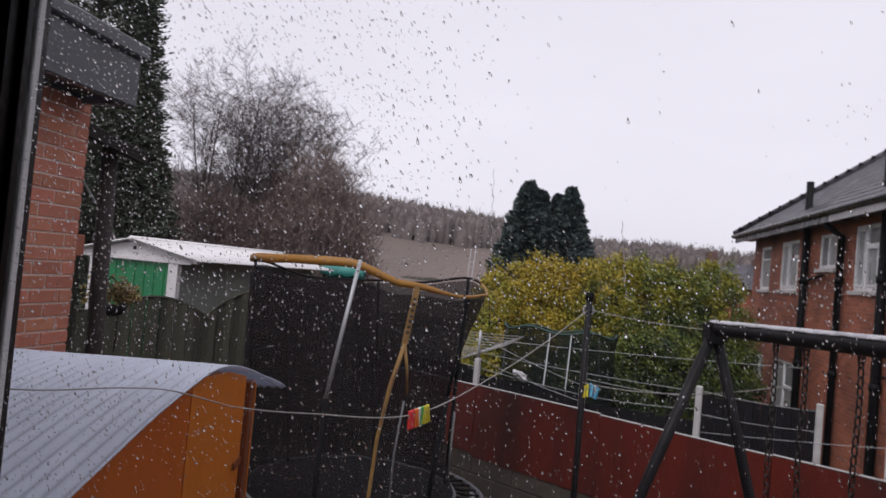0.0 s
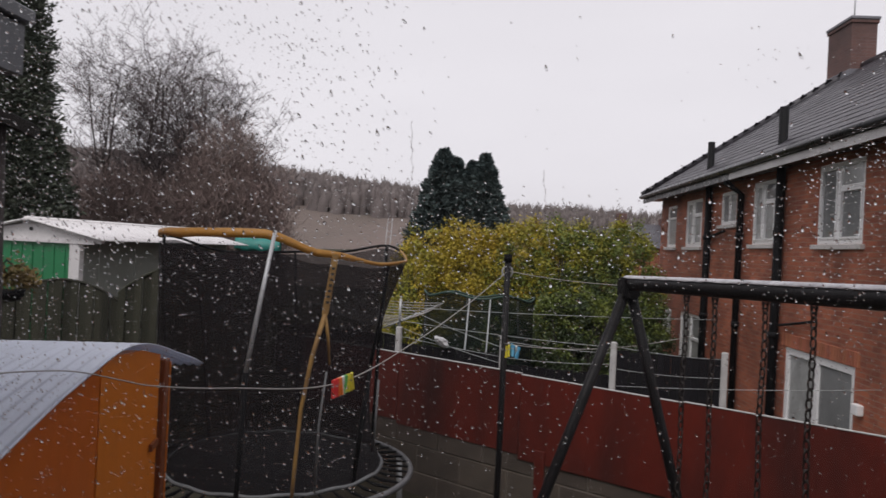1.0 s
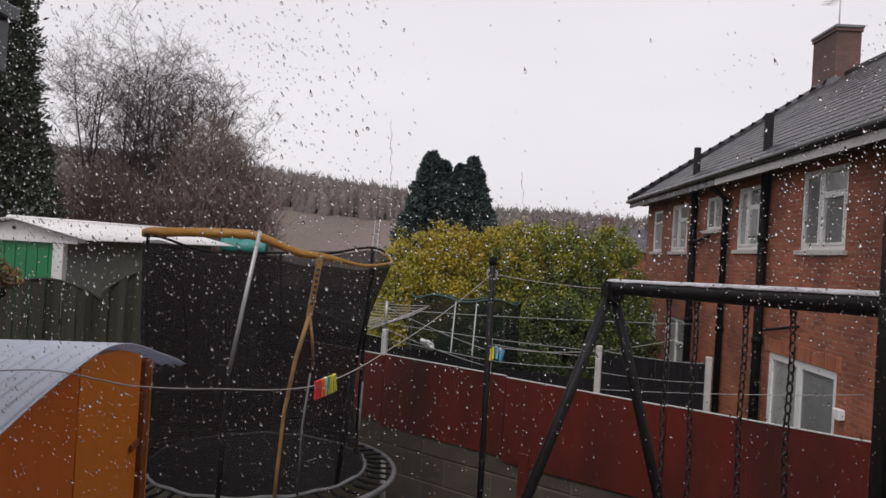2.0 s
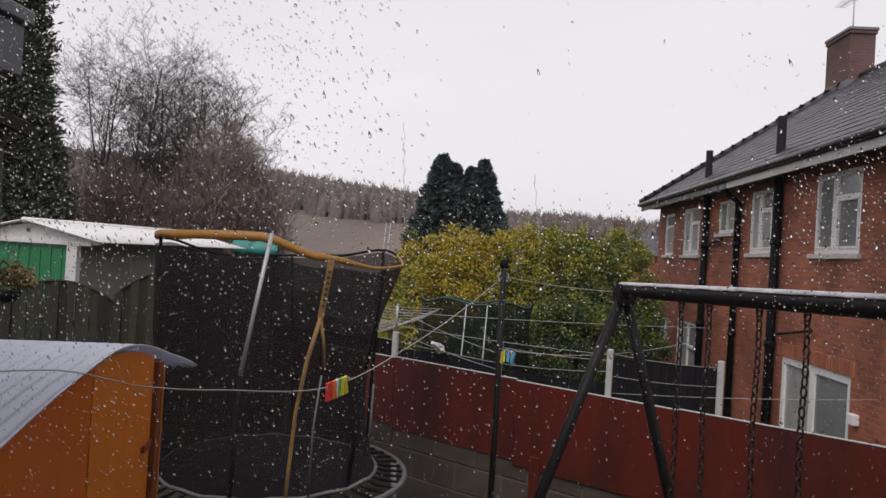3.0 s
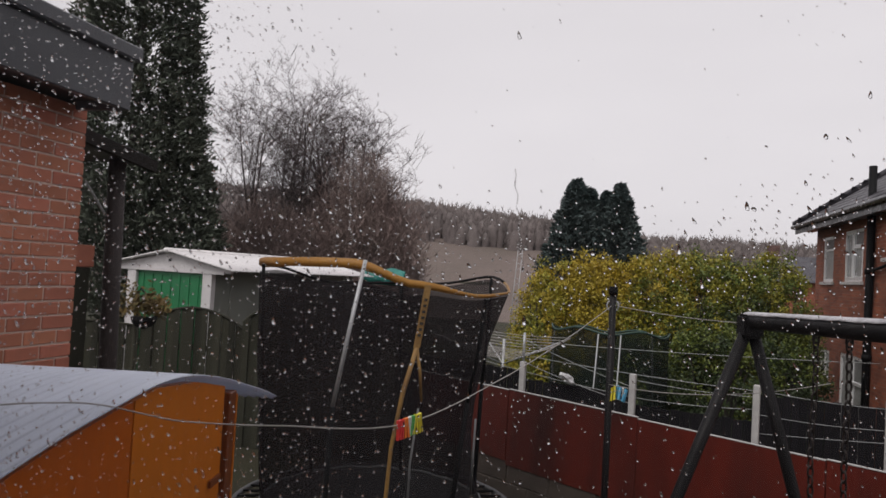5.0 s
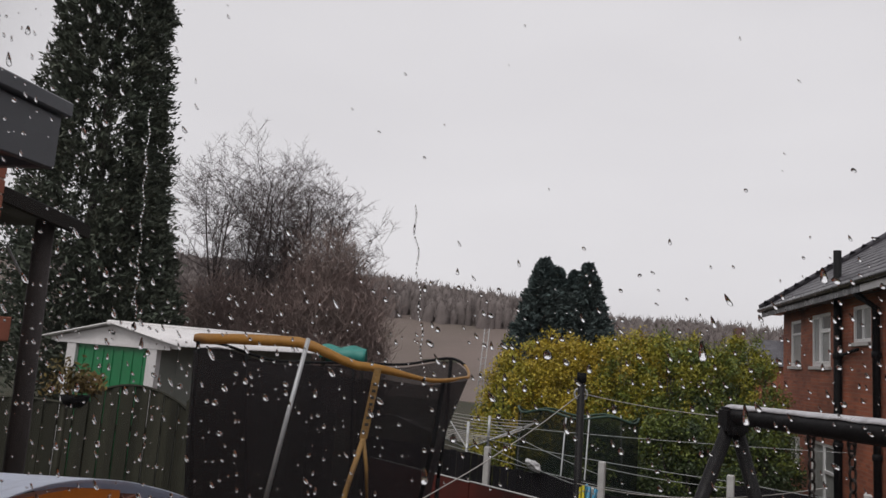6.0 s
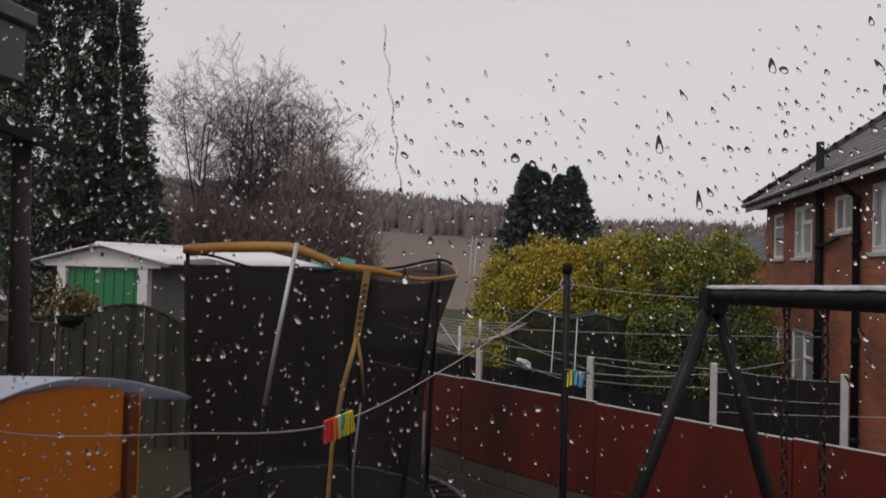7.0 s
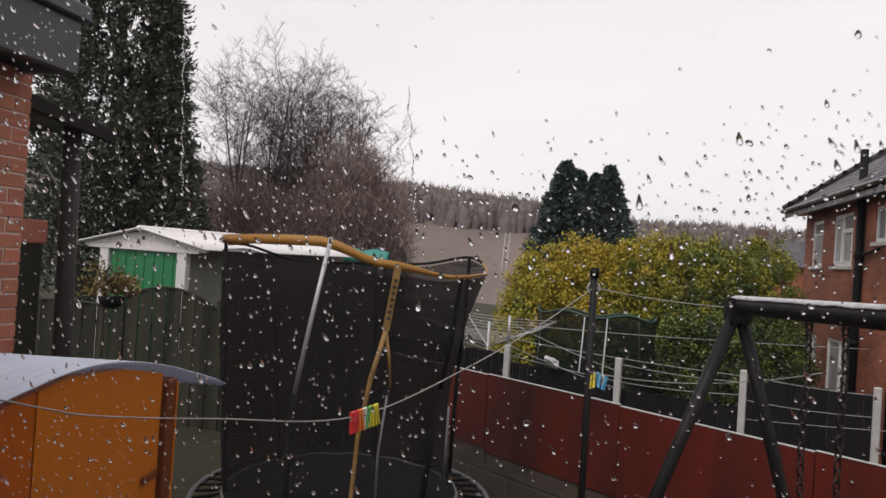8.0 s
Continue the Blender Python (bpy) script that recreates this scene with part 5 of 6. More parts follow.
def garage():
    g = thing("garage", (-4.60, 8.47, -0.62), -9, "prefabricated garage with white sheet roof and green door", "garage")
    # x along the gable to the left (negative), y along the length
    W, Lg, ze, zr, ov = 1.30, 3.42, 1.912, 2.09, 0.33
    box("side_wall", (-0.06, 0.0, 0.07, Lg, 0, ze), M["garage_wall"], g)
    box("side_wall", (-W, -W + 0.06, 0.07, Lg, 0, ze), M["garage_wall"], g)
    box("back_wall", (-W + 0.06, -0.06, Lg - 0.06, Lg, 0, ze), M["garage_wall"], g)
    for k in range(5):
        box("wall_strip", (0.0005, 0.008, 0.35 + 0.68 * k, 0.38 + 0.68 * k, 0, ze - 0.02), M["garage_wall"], g)
    box("door", (-W + 0.135, -0.135, 0.04, 0.075, 0.02, 1.862), M["green_door"], g, "green up-and-over garage door", bevel=0.004)
    for k in range(7):
        x = -W + 0.20 + k * (W - 0.44) / 6
        box("door_rib", (x, x + 0.032, 0.031, 0.041, 0.1, 1.82), M["green_door"], g)
    box("door_post", (-0.13, 0.006, 0.0, 0.078, 0, 1.892), M["white_board"], g, "white painted door post", bevel=0.004)
    box("door_post", (-W - 0.006, -W + 0.13, 0.0, 0.078, 0, 1.892), M["white_board"], g, "white painted door post", bevel=0.004)
    V = [(-W - ov + 0.06, 0.013, 1.875), (ov - 0.06, 0.013, 1.875), (ov - 0.06, 0.013, ze), (-W / 2, 0.013, zr), (-W - ov + 0.06, 0.013, ze)]
    V += [(x, y + 0.05, z) for x, y, z in V]
    mesh_object("gable", V, [(0, 1, 2, 3, 4), (9, 8, 7, 6, 5)] + [(i, i + 5, (i + 1) % 5 + 5, (i + 1) % 5) for i in range(5)], M["white_board"], g, "white boarded gable")
    for s in (0, 1):
        xa, xb = ((-W / 2, ov) if s == 0 else (-W - ov, -W / 2))
        za, zb = (zr, ze - 0.028) if s == 0 else (ze - 0.028, zr)
        V, F = [], []
        n = 90
        for i in range(2):
            for j in range(n + 1):
                y = -0.08 + (Lg + 0.16) * j / n
                V.append((xa if i == 0 else xb, y, (za if i == 0 else zb) + 0.02 + 0.006 * math.sin(2 * math.pi * y / 0.10)))
        for j in range(n):
            F.append((j, j + 1, n + 2 + j, n + 1 + j))
        r = mesh_object("roof_sheet", V, F, M["garage_roof"], g, "white corrugated roof sheet", smooth=True)
        r.modifiers.new("thickness", "SOLIDIFY").thickness = 0.014
    mesh_object("ridge", *tube_vf([(-W / 2, -0.085, zr + 0.025), (-W / 2, Lg + 0.085, zr + 0.025)], 0.034, 8), M["garage_roof"], g, smooth=True)
    box("barge_board", (-W - 0.19, 0.19, -0.010, 0.011, 1.859, 1.897), M["white_board"], g)
    box("vent", (-W / 2 - 0.02, -W / 2 + 0.02, 0.004, 0.012, 1.985, 2.025), M["black_mark"], g)


garage()

# ---- neighbour's brick house ----
HX, HY0, HY1, HZ0, HZ1 = 5.0, 6.8, 21.05, -2.12, 3.16
EAVE_X, RIDGE_X, RIDGE_Z, FAR_X = 4.55, 8.4, 5.97, 12.25
HOUSE = thing("house", (HX, HY0, HZ0), label="two-storey red brick house with hipped slate roof", category="house")
HO = Vector((HX, HY0, HZ0))


def hbox(name, b, mat, parent=None, label="", bevel=0.0):
    x0, x1, y0, y1, z0, z1 = b
    return box(name, (x0 - HO.x, x1 - HO.x, y0 - HO.y, y1 - HO.y, z0 - HO.z, z1 - HO.z), mat, parent or HOUSE, label, bevel)


OPENINGS = [  # y0, y1, z0, z1 of each window and door
    (10.32, 11.66, 1.74, 2.92, "two"), (13.22, 14.28, 1.76, 2.90, "two"), (15.15, 16.08, 2.18, 2.86, "small"), (17.36, 18.66, 1.74, 2.86, "two"), (19.50, 20.40, 1.74, 2.82, "one"),
    (10.34, 12.56, -1.18, 0.09, "wide"), (17.05, 18.75, -2.0, 0.17, "door"), (19.56, 20.44, -0.58, 0.12, "small"),
]


def house_walls():
    ys = sorted({HY0, HY1, *[o[0] for o in OPENINGS], *[o[1] for o in OPENINGS]})
    boxes = []
    for a, b in zip(ys, ys[1:]):
        holes = sorted([(o[2], o[3]) for o in OPENINGS if o[0] <= a + 1e-6 and o[1] >= b - 1e-6])
        z = HZ0
        for z0, z1 in holes:
            if z0 > z:
                boxes.append((a, b, z, z0))
            z = z1
        boxes.append((a, b, z, HZ1))
    bm = bm_boxes([(0, 0.25, a - HO.y, b - HO.y, z0 - HO.z, z1 - HO.z) for a, b, z0, z1 in boxes])
    bmesh.ops.remove_doubles(bm, verts=bm.verts, dist=0.0001)
    part("wall", bm, M["house_brick"], HOUSE, "red brick garden wall of the house")
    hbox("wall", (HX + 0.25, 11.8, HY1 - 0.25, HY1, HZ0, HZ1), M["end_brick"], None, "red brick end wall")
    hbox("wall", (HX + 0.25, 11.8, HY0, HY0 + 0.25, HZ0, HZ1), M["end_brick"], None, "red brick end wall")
    hbox("wall", (11.55, 11.8, HY0 + 0.25, HY1 - 0.25, HZ0, HZ1), M["house_brick"], None, "red brick street wall")
    hbox("inner_floor", (HX + 0.26, 11.5, HY0 + 0.3, HY1 - 0.3, 0.55, 0.7), M["room_floor"], None)


house_walls()


def house_window(y0, y1, z0, z1, style):
    w = new("window" if style != "door" else "back_door")
    w.parent = HOUSE
    w.matrix_basis = Matrix.Translation((0, y0 - HO.y, z0 - HO.z))
    W, H = y1 - y0, z1 - z0
    w["label"] = "white plastic framed window with pale curtains" if style != "door" else "white plastic back door with glazed panels"
    t = 0.07
    fx0, fx1 = 0.018, 0.09
    rails = [(0, W, 0, t), (0, W, H - t, H), (0, t, t, H - t), (W - t, W, t, H - t)]
    if style == "two":
        m = W * 0.54
        rails += [(m - 0.04, m + 0.04, t, H - t), (t, m - 0.04, H * 0.66, H * 0.66 + 0.055)]
        panes = [(t, m - 0.04, t, H * 0.66), (t, m - 0.04, H * 0.66 + 0.055, H - t), (m + 0.04, W - t, t, H - t)]
    elif style == "wide":
        m = W * 0.52
        t = 0.115
        rails = [(0, W, 0, t), (0, W, H - t, H), (0, t, t, H - t), (W - t, W, t, H - t), (m - 0.08, m + 0.08, t, H - t)]
        panes = [(t, m - 0.08, t, H - t), (m + 0.08, W - t, t, H - t)]
    elif style == "door":
        m = W * 0.5
        rails += [(m - 0.04, m + 0.04, t, H - t), (t, m - 0.04, H * 0.72, H * 0.72 + 0.07)]
        panes = [(t, m - 0.04, t, H * 0.72), (t, m - 0.04, H * 0.72 + 0.07, H - t), (m + 0.04, W - t, t, H - t)]
    elif style == "small":
        m = W * 0.5
        rails += [(m - 0.03, m + 0.03, t, H - t)]
        panes = [(t, m - 0.03, t, H - t), (m + 0.03, W - t, t, H - t)]
    else:
        rails += [(t, W - t, H * 0.68, H * 0.68 + 0.05)]
        panes = [(t, W - t, t, H * 0.68), (t, W - t, H * 0.68 + 0.05, H - t)]
    for a, b, c, d in rails:
        box("frame", (fx0, fx1, a, b, c, d), M["upvc"], w, bevel=0.006)
    for i, (a, b, c, d) in enumerate(panes):
        if style == "two" and i != 1:   # opening casements have a frame of their own
            for q in ((a, a + 0.035, c, d), (b - 0.035, b, c, d), (a + 0.035, b - 0.035, c, c + 0.035), (a + 0.035, b - 0.035, d - 0.035, d)):
                box("casement", (fx0 - 0.016, fx0 + 0.03, *q), M["upvc"], w, bevel=0.004)
        box("pane", (fx0 + 0.032, fx0 + 0.044, a, b, c, d), M["curtain_glass"] if (i + int(y0)) % 2 else M["dark_glass"], w)
    if style != "door":
        box("sill", (-0.06, 0.12, -0.07, W + 0.07, -0.075, -0.002), M["stone_sill"], w, "pale painted sill", bevel=0.008)


for o in OPENINGS:
    house_window(*o)


def house_roof():
    slope = (RIDGE_Z - HZ1) / (RIDGE_X - EAVE_X)
    ya, yb = HY0 - 0.4, HY1 + 0.38
    ry = yb - (RIDGE_X - EAVE_X)
    ez = HZ1
    V = [(EAVE_X, ya, ez), (RIDGE_X, ya, RIDGE_Z), (RIDGE_X, ry, RIDGE_Z), (EAVE_X, yb, ez), (FAR_X, yb, ez), (FAR_X, ya, ez)]
    V = [Vector(v) - HO for v in V]
    W = [v - Vector((0, 0, 0.08)) for v in V]
    mesh_object("roof", V + W, [(0, 1, 2, 3), (1, 5, 4, 2), (3, 2, 4), (0, 5, 1), (0 + 6, 3 + 6, 4 + 6, 5 + 6), (0, 3, 9, 6), (3, 4, 10, 9), (4, 5, 11, 10), (5, 0, 6, 11)], M["roof_felt"], HOUSE, "hipped roof under dark slates")
    hbox("soffit", (EAVE_X + 0.02, HX - 0.003, ya + 0.1, yb - 0.05, ez - 0.13, ez - 0.085), M["gutter"])
    hbox("fascia", (EAVE_X + 0.005, EAVE_X + 0.03, HY0 - 0.3, 14.35, ez - 0.20, ez - 0.02), M["white_board"], None, "white painted fascia board")
    hbox("fascia", (EAVE_X + 0.005, EAVE_X + 0.03, 14.355, yb, ez - 0.20, ez - 0.02), M["gutter"], None, "black fascia board")
    g = [Vector((EAVE_X - 0.05, y, ez - 0.02)) - HO for y in (HY0 - 0.3, 12, 16, yb + 0.05)]
    mesh_object("gutter", *tube_vf(g, 0.055, 8), M["gutter"], HOUSE, "black half-round gutter", smooth=True)
    g = [Vector((x, yb + 0.05, ez - 0.02)) - HO for x in (EAVE_X - 0.05, 8, FAR_X)]
    mesh_object("gutter", *tube_vf(g, 0.055, 8), M["gutter"], HOUSE, "black half-round gutter", smooth=True)
    mesh_object("ridge_tiles", *tube_vf([Vector((RIDGE_X, ya, RIDGE_Z + 0.03)) - HO, Vector((RIDGE_X, ry, RIDGE_Z + 0.03)) - HO], 0.09, 7), M["slate_far"], HOUSE, smooth=True)
    mesh_object("hip_tiles", *tube_vf([Vector((RIDGE_X, ry, RIDGE_Z + 0.03)) - HO, Vector((EAVE_X, yb, ez + 0.04)) - HO], 0.12, 8), M["slate_far"], HOUSE, smooth=True)


house_roof()


def chimney():
    c = new("chimney")
    c.parent = HOUSE
    c.matrix_basis = Matrix.Translation(Vector((8.1, 17.3, 5.3)) - HO)
    c["label"] = "square brick chimney stack with a concrete cap"
    box("stack", (0, 0.56, 0, 1.12, 0, 1.66), M["chimney_brick"], c)
    box("corbel", (-0.03, 0.59, -0.03, 1.15, 1.661, 1.74), M["chimney_brick"], c, bevel=0.008)
    box("cap", (-0.05, 0.61, -0.05, 1.17, 1.742, 1.81), M["lead"], c, "dark weathered cap", bevel=0.01)
    box("flashing", (-0.012, 0.572, -0.012, 1.132, 0.42, 0.62), M["lead"], c, "lead flashing")
    a = thing("television_aerial", (8.38, 17.8, 7.1), label="thin grey television aerial on the chimney", category="aerial")
    mesh_object("mast", *tube_vf([(0, 0, -0.2), (0, 0, 0.95)], 0.016, 6), M["galv"], a, smooth=True)
    mesh_object("boom", *tube_vf([(0, -0.1, 0.85), (0.05, 0.75, 0.9)], 0.010, 5), M["galv"], a, smooth=True)
    for k in range(7):
        y = -0.05 + 0.12 * k
        mesh_object("element", *tube_vf([(-0.2 + 0.01 * k, y, 0.86), (0.2 - 0.01 * k, y, 0.86)], 0.006, 4), M["galv"], a)


chimney()


def pipes():
    for y, zt, r in ((16.65, 4.02, 0.075), (14.68, 2.95, 0.062), (12.85, 4.05, 0.075)):
        x = HX - 0.085
        p = new("soil_pipe")
        p.parent = HOUSE
        p.matrix_basis = Matrix.Translation(Vector((x, y, HZ0)) - HO)
        p["label"] = "black cast-iron soil pipe"
        if zt > 3.2:
            pts = [(0, 0, 0), (0, 0, zt - HZ0)]
        else:
            pts = [(0, 0, 0), (0, 0, 4.85), (-0.32, 0, 5.08)]
        mesh_object("pipe", *tube_vf(pts, r, 9), M["pipe_black"], p, smooth=True)
        for z in (0.6, 2.3, 4.0):
            mesh_object("collar", *tube_vf([(0, 0, z), (0, 0, z + 0.11)], r + 0.016, 9), M["pipe_black"], p, smooth=True)
    # a branch waste pipe
    mesh_object("waste_pipe", *tube_vf([Vector((HX - 0.07, 12.8, -0.05 - 0.1)) - HO + Vector((0, 0, 0.55)), Vector((HX - 0.07, 11.4, 0.05)) - HO + Vector((0, 0, 0.55))], 0.022, 7), M["pipe_black"], HOUSE, smooth=True)
    mesh_object("waste_pipe", *tube_vf([Vector((HX - 0.07, 16.9, 1.9)) - HO, Vector((HX - 0.07, 15.6, 2.05)) - HO], 0.03, 7), M["pipe_black"], HOUSE, smooth=True)
    v = hbox("meter_box", (HX - 0.09, HX - 0.004, 10.06, 10.24, -0.50, -0.36), M["upvc"], None, "small white wall box", bevel=0.01)

    lin = new("lintel")   # upright bricks over the wide window
    lin.parent = HOUSE
    lin["label"] = "row of upright orange bricks over the wide window"
    me = shared_box("brick", (-0.012, 0.0, 0.0, 0.066, 0.0, 0.21), M["lintel_brick"], 0.003)
    for k in range(33):
        br = new("brick", me)
        br.parent = lin
        br.matrix_basis = Matrix.Translation(Vector((HX - 0.001, 10.22 + 0.075 * k, 0.095)) - HO)


pipes()


# ---- planting and distance ----
conifer(11, (-12.5, 17.5, -0.7), 14.5, 1.95, M["conifer"], label="tall dark evergreen conifer", size=0.065, density=4.6, power=0.36)
conifer(12, (-11.5, 17.8, -0.7), 6.2, 1.65, M["conifer"], label="broad dark evergreen beside the tall conifer", size=0.065, density=3.0, power=0.5)
for i, (x, y, top, r, lab) in enumerate([(-1.27, 24.0, 4.55, 1.72, "dark blue-green conifer with a pointed leader behind the hedge"), (0.07, 24.0, 4.45, 1.5, "dark blue-green conifer with a pointed leader behind the hedge"),
                                        (-0.86, 24.1, 4.30, 1.45, "dense blue-green conifer between two pointed ones"), (-0.34, 24.2, 4.2, 1.5, "dense blue-green conifer between two pointed ones"),
                                        (-0.62, 24.4, 3.9, 1.5, "dense blue-green conifer between two pointed ones")]):
    conifer(13 + i, (x, y, -1.9), top + 1.9, r, M["conifer_blue"], label=lab, size=0.075, density=1.7, power=0.74, leaders=7)

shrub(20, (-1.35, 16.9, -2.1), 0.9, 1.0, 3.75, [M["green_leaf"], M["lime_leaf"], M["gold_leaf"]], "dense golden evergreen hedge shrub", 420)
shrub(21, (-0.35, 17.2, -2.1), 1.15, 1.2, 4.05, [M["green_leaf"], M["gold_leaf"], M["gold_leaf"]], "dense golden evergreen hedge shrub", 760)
shrub(22, (0.9, 17.4, -2.1), 1.4, 1.2, 4.2, [M["shade_leaf"], M["green_leaf"], M["lime_leaf"], M["gold_leaf"]], "yellow-green evergreen hedge shrub", 760)
shrub(26, (1.75, 17.3, -2.1), 1.1, 1.1, 4.2, [M["shade_leaf"], M["green_leaf"], M["lime_leaf"]], "yellow-green evergreen hedge shrub", 620)
shrub(23, (2.6, 17.7, -2.1), 1.25, 1.2, 4.15, [M["shade_leaf"], M["shade_leaf"], M["green_leaf"], M["lime_leaf"]], "green evergreen hedge shrub with yellow tips", 760)
shrub(24, (3.6, 18.4, -2.1), 0.88, 1.0, 4.35, [M["shade_leaf"], M["green_leaf"], M["lime_leaf"]], "lime-green evergreen hedge shrub by the house", 400)
# Low shrubs whose dark leaves stand in for the hedge's shaded foot.
shrub(25, (2.0, 15.9, -2.1), 1.2, 0.8, 2.7, [M["shade_leaf"], M["shade_leaf"], M["green_leaf"]], "low green shrub coloured dark as the shaded foot of the hedge", 420)
shrub(27, (0.55, 16.0, -2.1), 1.2, 0.7, 2.35, [M["shade_leaf"], M["shade_leaf"], M["green_leaf"]], "low green shrub coloured dark as the shaded foot of the hedge", 380)
shrub(28, (3.25, 16.2, -2.1), 0.95, 0.8, 2.9, [M["shade_leaf"], M["shade_leaf"], M["green_leaf"]], "low green shrub beside the brick house, coloured dark as hedge shade", 340)

for i, (x, y, h, lx) in enumerate([(-12.4, 24.5, 7.7, 0.0), (-11.6, 25.5, 7.8, 0.0), (-10.8, 24.0, 8.2, 0.0), (-9.8, 25.2, 7.8, 0.01), (-8.9, 24.2, 7.0, 0.02), (-8.1, 25.0, 5.6, 0.03), (-9.3, 24.8, 7.4, 0.0)]):
    bare_tree(40 + i, (x, y, -0.8), h, 0.10, (lx, 0), 4)


def thicket(seed, at, rx, ry, tall, mat, label, n, per=30, size=0.10, name="thicket"):
    rng = random.Random(seed)
    V, F = [], []
    for i in range(n):
        a, k, v = rng.uniform(0, 6.28), math.sqrt(rng.random()), rng.random() ** 0.8
        p = Vector((rx * k * math.cos(a), ry * k * math.sin(a), tall * v * (1 - 0.35 * k * k) * (0.85 + 0.35 * noise.noise(Vector((a, k * 3, seed))))))
        d0 = Vector((rng.gauss(0, 0.5), rng.gauss(0, 0.5), 1)).normalized()
        for _ in range(per):
            d = (d0 + Vector((rng.gauss(0, 0.5), rng.gauss(0, 0.5), rng.gauss(0, 0.3)))).normalized()
            q = p + Vector((rng.gauss(0, 1), rng.gauss(0, 1), rng.gauss(0, 1))) * size * 1.6
            w = d.orthogonal().normalized()
            b = rng.uniform(0, 6.3)
            w = (w * math.cos(b) + d.cross(w) * math.sin(b)) * size * 0.07
            L = size * rng.uniform(1.5, 3.5)
            j = len(V)
            V += [q - w, q + w, q + d * L]
            F.append((j, j + 1, j + 2))
    o = mesh_object(name, V, F, mat)
    o.matrix_world = pose(*at)
    tagged(o, label, "thicket", kind="stuff")


thicket(61, (-10.6, 24.0, -0.8), 4.3, 1.8, 4.6, M["bush"], "dense bare reddish-brown thicket under the trees", 2300, 34, 0.15)
thicket(62, (-8.2, 23.4, -0.8), 2.0, 1.5, 6.2, M["bush"], "dense bare reddish-brown thicket under the trees", 1100, 34, 0.15)
thicket(63, (-14.5, 26.0, -0.8), 3.5, 2.0, 3.8, M["bush"], "dense bare reddish-brown thicket under the trees", 900, 34, 0.15)


def hill_woods():
    """Bare woods on the slope: soft crowns with a fringe of twigs."""
    rng = random.Random(9)
    V, F = [], []
    for i in range(4800):
        y = rng.uniform(92, 150)
        x = rng.uniform(-0.85, 0.55) * y
        z = height(x, y)
        t = rng.uniform(2.4, 4.6)
        w = rng.uniform(0.5, 1.2)
        b = len(V)
        n = 8
        for k, (f, r) in enumerate(((0.0, 0.8), (0.4, 0.85), (0.7, 0.5))):
            for a in range(n):
                q = 2 * math.pi * a / n + k * 0.4
                rr = w * r * rng.uniform(0.75, 1.2)
                V.append((x + rr * math.cos(q), y + rr * 0.7 * math.sin(q), z + t * f * rng.uniform(0.85, 1.12)))
        V.append((x, y, z + t * 0.88))
        for k in range(2):
            for a in range(n):
                F.append((b + k * n + a, b + k * n + (a + 1) % n, b + (k + 1) * n + (a + 1) % n, b + (k + 1) * n + a))
        for a in range(n):
            F.append((b + 2 * n + a, b + 2 * n + (a + 1) % n, b + 3 * n))
        for k in range(46):
            a = rng.uniform(0, 6.28)
            rr = w * math.sqrt(rng.random()) * 1.1
            p = Vector((x + rr * math.cos(a), y + rr * 0.7 * math.sin(a), z + t * (1.0 - 0.45 * (rr / w) ** 2) * rng.uniform(0.35, 0.98)))
            L = rng.uniform(0.3, 0.9)
            u = Vector((rng.gauss(0, 0.35), rng.gauss(0, 0.3), 1)).normalized() * L
            d = Vector((rng.uniform(0.03, 0.08), rng.uniform(-0.03, 0.03), 0))
            j = len(V)
            V += [p - d, p + d, p + u]
            F.append((j, j + 1, j + 2))
    tagged(mesh_object("hillside_woods", V, F, M["hill_wood"], smooth=True), "far bare woods on the hillside, grey-brown with painted haze", "woods", kind="stuff")


hill_woods()


def hill_field():
    """Bleached rough grass on the lower slope, below the woods."""
    nx, ny = 60, 30
    V = [(-95 + 150 * i / nx, 46 + 58 * j / ny) for j in range(ny + 1) for i in range(nx + 1)]
    V = [(x, y, height(x, y) + 0.25 * ease(46, 52, y) - 0.3 * (1 - ease(46, 49, y)) + 0.5 * noise.noise(Vector((x * 0.11, y * 0.2, 5.0))) * ease(50, 60, y)) for x, y in V]
    F = [(j * (nx + 1) + i, j * (nx + 1) + i + 1, (j + 1) * (nx + 1) + i + 1, (j + 1) * (nx + 1) + i) for j in range(ny) for i in range(nx)]
    tagged(mesh_object("hillside_field", V, F, M["field"], smooth=True), "bleached brown rough grass on the lower hillside, slightly greyed for haze", "field", kind="structure")


hill_field()


def far_house():
    e = thing("far_house", (9.3, 46, -2.9), 8, "distant brick house with two chimneys past the hedge", "house")
    box("wall", (0, 7, 0, 6, 0, 5.0), M["end_brick"], e)
    V = [(-0.3, -0.3, 5.0), (7.3, -0.3, 5.0), (7.3, 6.3, 5.0), (-0.3, 6.3, 5.0), (1.8, 3, 6.6), (5.2, 3, 6.6)]
    mesh_object("roof", V, [(0, 1, 5, 4), (1, 2, 5), (2, 3, 4, 5), (3, 0, 4), (3, 2, 1, 0)], M["slate_far"], e)
    box("chimney", (0.1, 0.65, 2.6, 3.2, 4.6, 7.2), M["chimney_brick"], e, bevel=0.02)
    box("chimney", (3.0, 3.5, 2.6, 3.2, 5.6, 7.0), M["chimney_brick"], e, bevel=0.02)


far_house()


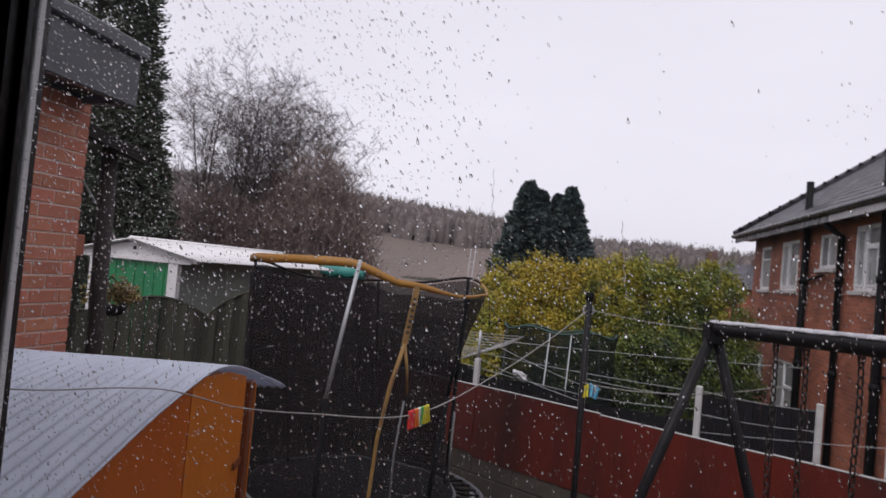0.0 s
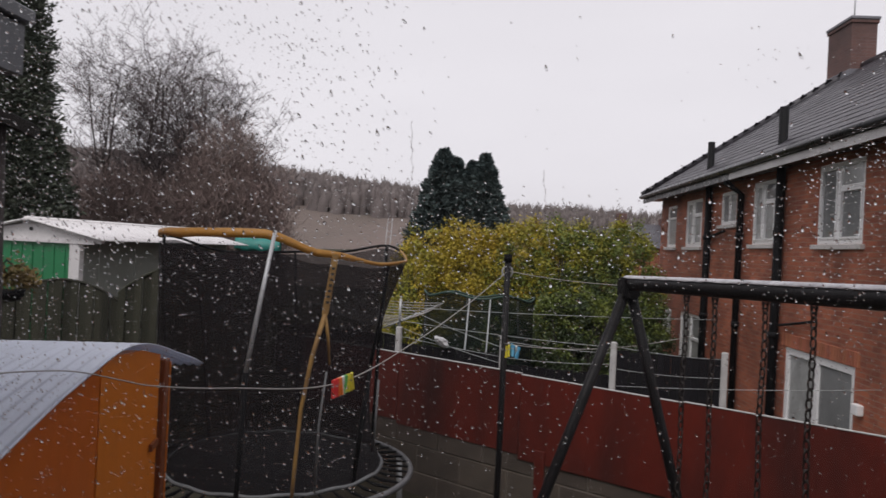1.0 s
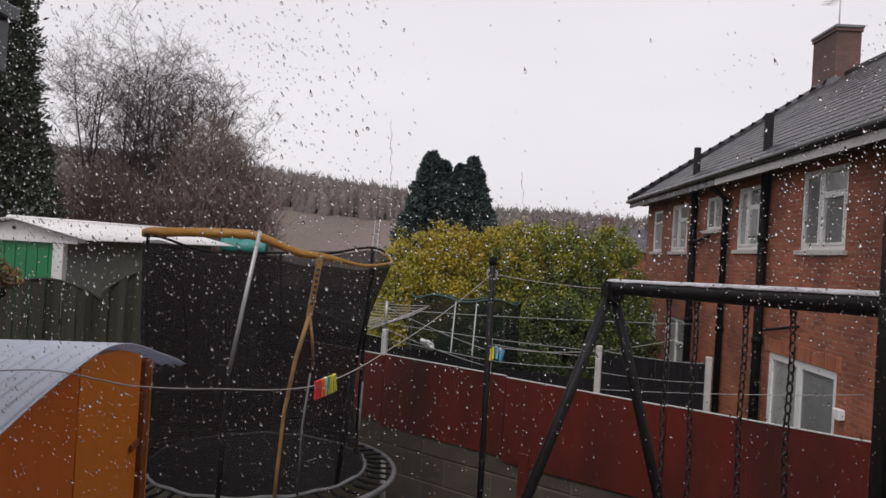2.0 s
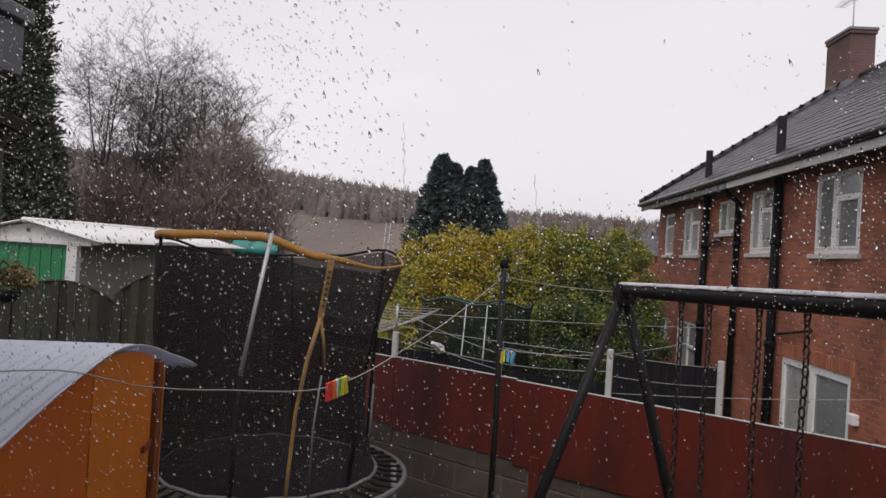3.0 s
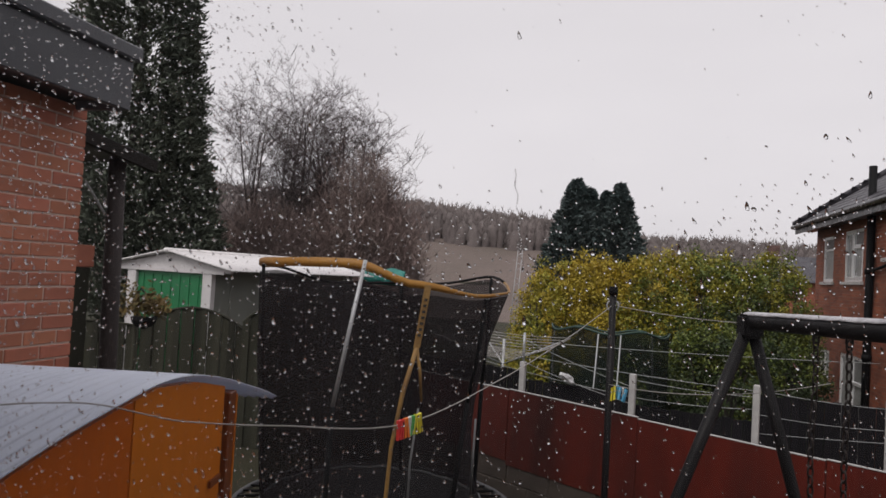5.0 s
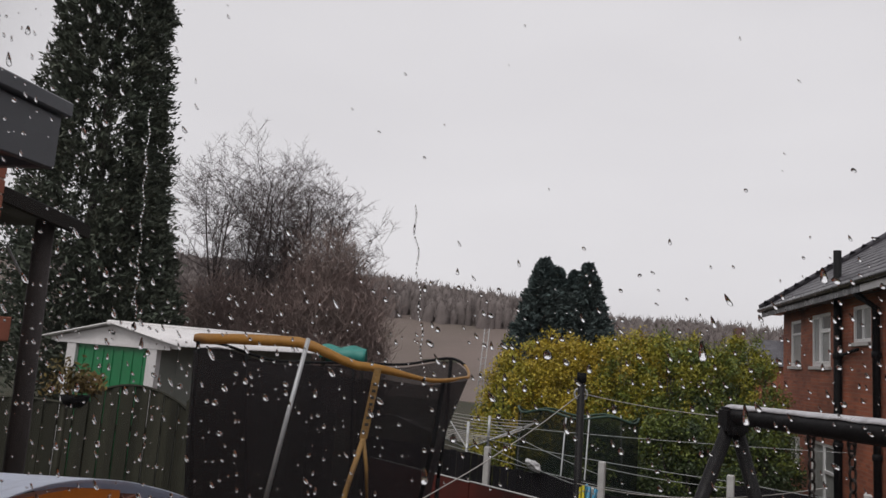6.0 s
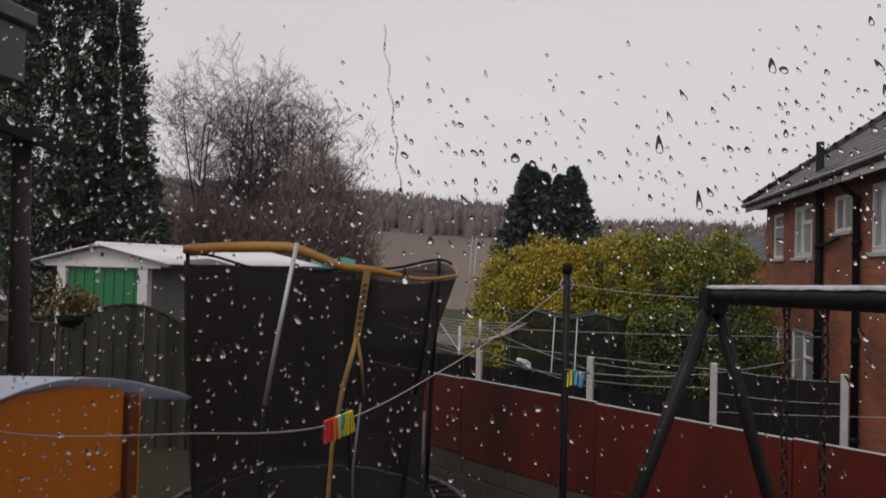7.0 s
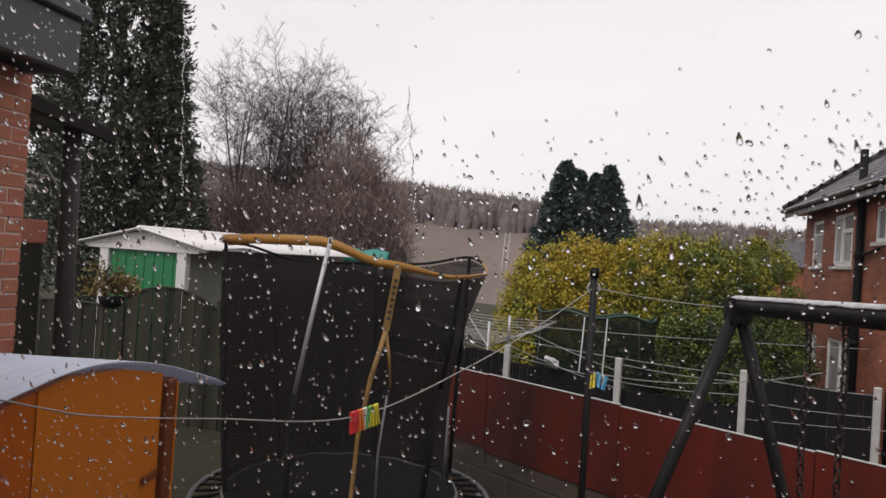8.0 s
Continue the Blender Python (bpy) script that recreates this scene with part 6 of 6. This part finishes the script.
def lattice_mast():
    e = thing("lattice_mast", (-2.50, 20.0, -0.75), 0, "narrow pale metal lattice mast behind the hedge", "mast")
    for x in (-0.06, 0.06):
        mesh_object("upright", *tube_vf([(x - 0.10, 0, 0), (x + 0.06, 0, 2.9)], 0.010, 5), M["galv"], e, smooth=True)
    for k in range(14):
        z = 0.15 + 0.2 * k
        x = -0.10 + 0.16 * z / 2.9
        mesh_object("rung", *tube_vf([(x - 0.06, 0, z), (x + 0.06, 0, z + (0.08 if k % 2 else -0.02))], 0.007, 4), M["galv"], e)


lattice_mast()

# ---- pieces: bricks, blocks, slates ----
def brick_pieces():
    full = shared_box("brick", (-0.05, 0.0, 0.0, 0.214, 0.0, 0.064), M["brick_piece"], 0.003)
    half = shared_box("brick", (-0.05, 0.0, 0.0, 0.102, 0.0, 0.064), M["brick_piece"], 0.003)
    rng = random.Random(2)
    for c in range(22):
        z = 0.545 + 0.075 * c
        y = WING_Y
        first = True
        while y > 1.95:
            m = full
            w = 0.214
            if first and c % 2:
                m, w = half, 0.102
            first = False
            y -= w
            o = new("brick", m)
            o.parent = WING
            o.location = (WING_X + rng.uniform(-0.0015, 0.0015), y, z + rng.uniform(-0.001, 0.001))
            y -= 0.011


brick_pieces()


def block_pieces():
    full = shared_box("block", (0.0, 0.436, 0.0, 0.06, 0.0, 0.207), M["block"], 0.006)
    rng = random.Random(4)
    for c in range(4):
        z = -0.225 - 0.215 * c
        for i in range(13):
            o = new("block", full)
            o.parent = BLOCK_WALL
            o.location = (-1.1 + 0.446 * i + (0.223 if c % 2 else 0), rng.uniform(-0.002, 0.003), z)
    cap = shared_box("block", (0.0, 0.436, 0.0, 0.06, 0.0, 0.14), M["block"], 0.006)
    for i in range(13):
        o = new("block", cap)
        o.parent = BLOCK_WALL
        o.location = (-1.0 + 0.446 * i, 0.0, -0.01)


block_pieces()


def slate_pieces():
    """Courses of slates on the garden slope and the hip end: the nearest are single pieces, the others one sheet of pieces."""
    run = RIDGE_X - EAVE_X
    rise = RIDGE_Z - HZ1
    Ls = math.hypot(run, rise)
    pitch = math.atan2(rise, run)
    gauge, wid = 0.24, 0.30
    yb = HY1 + 0.38
    base = shared_box("slate", (0.0, 0.40, 0.006, wid - 0.006, 0.0, 0.014), M["slate"], 0.0)
    rng = random.Random(8)
    rows = int(Ls / gauge)
    V, F = [], []
    count = 0
    for r in range(rows + 1):
        s = r * gauge - 0.05
        yend = yb - (s + 0.05) * math.cos(pitch) - 0.06
        y = HY0 - 0.3 + (0.15 if r % 2 else 0)
        while y + wid < yend:
            m = Matrix.Translation((EAVE_X + s * math.cos(pitch), y, HZ1 + s * math.sin(pitch) + 0.022 + rng.uniform(0, 0.004))) @ Matrix.Rotation(-pitch + 0.035, 4, "Y") @ Matrix.Rotation(rng.uniform(-0.008, 0.008), 4, "Z")
            m = Matrix.Translation(-HO) @ m
            if r < 12 and y < 14.3 and y > 8.0 and count < 300:
                o = new("slate", base)
                o.parent = HOUSE
                o.matrix_basis = m
                count += 1
            else:
                bv, bf = box_vf(0.0, 0.40, 0.006, wid - 0.006, 0.0, 0.014)
                add_vf(V, F, [m @ Vector(v) for v in bv], bf)
            y += wid
    for r in range(rows + 1):   # hip end
        s = r * gauge - 0.05
        x = EAVE_X + (s + 0.05) * math.cos(pitch)
        while x + wid < FAR_X - (s + 0.05) * math.cos(pitch):
            m = Matrix.Translation((x, yb - s * math.cos(pitch), HZ1 + s * math.sin(pitch) + 0.02)) @ Matrix.Rotation(math.pi * 1.5, 4, "Z") @ Matrix.Rotation(-pitch + 0.045, 4, "Y")
            bv, bf = box_vf(0.0, 0.40, 0.006, wid - 0.006, 0.0, 0.014)
            add_vf(V, F, [Matrix.Translation(-HO) @ m @ Vector(v) for v in bv], bf)
            x += wid
    o = mesh_object("slates", V, F, M["slate_far"], HOUSE, "weathered dark slates")
    o["kind"] = "stuff"


slate_pieces()
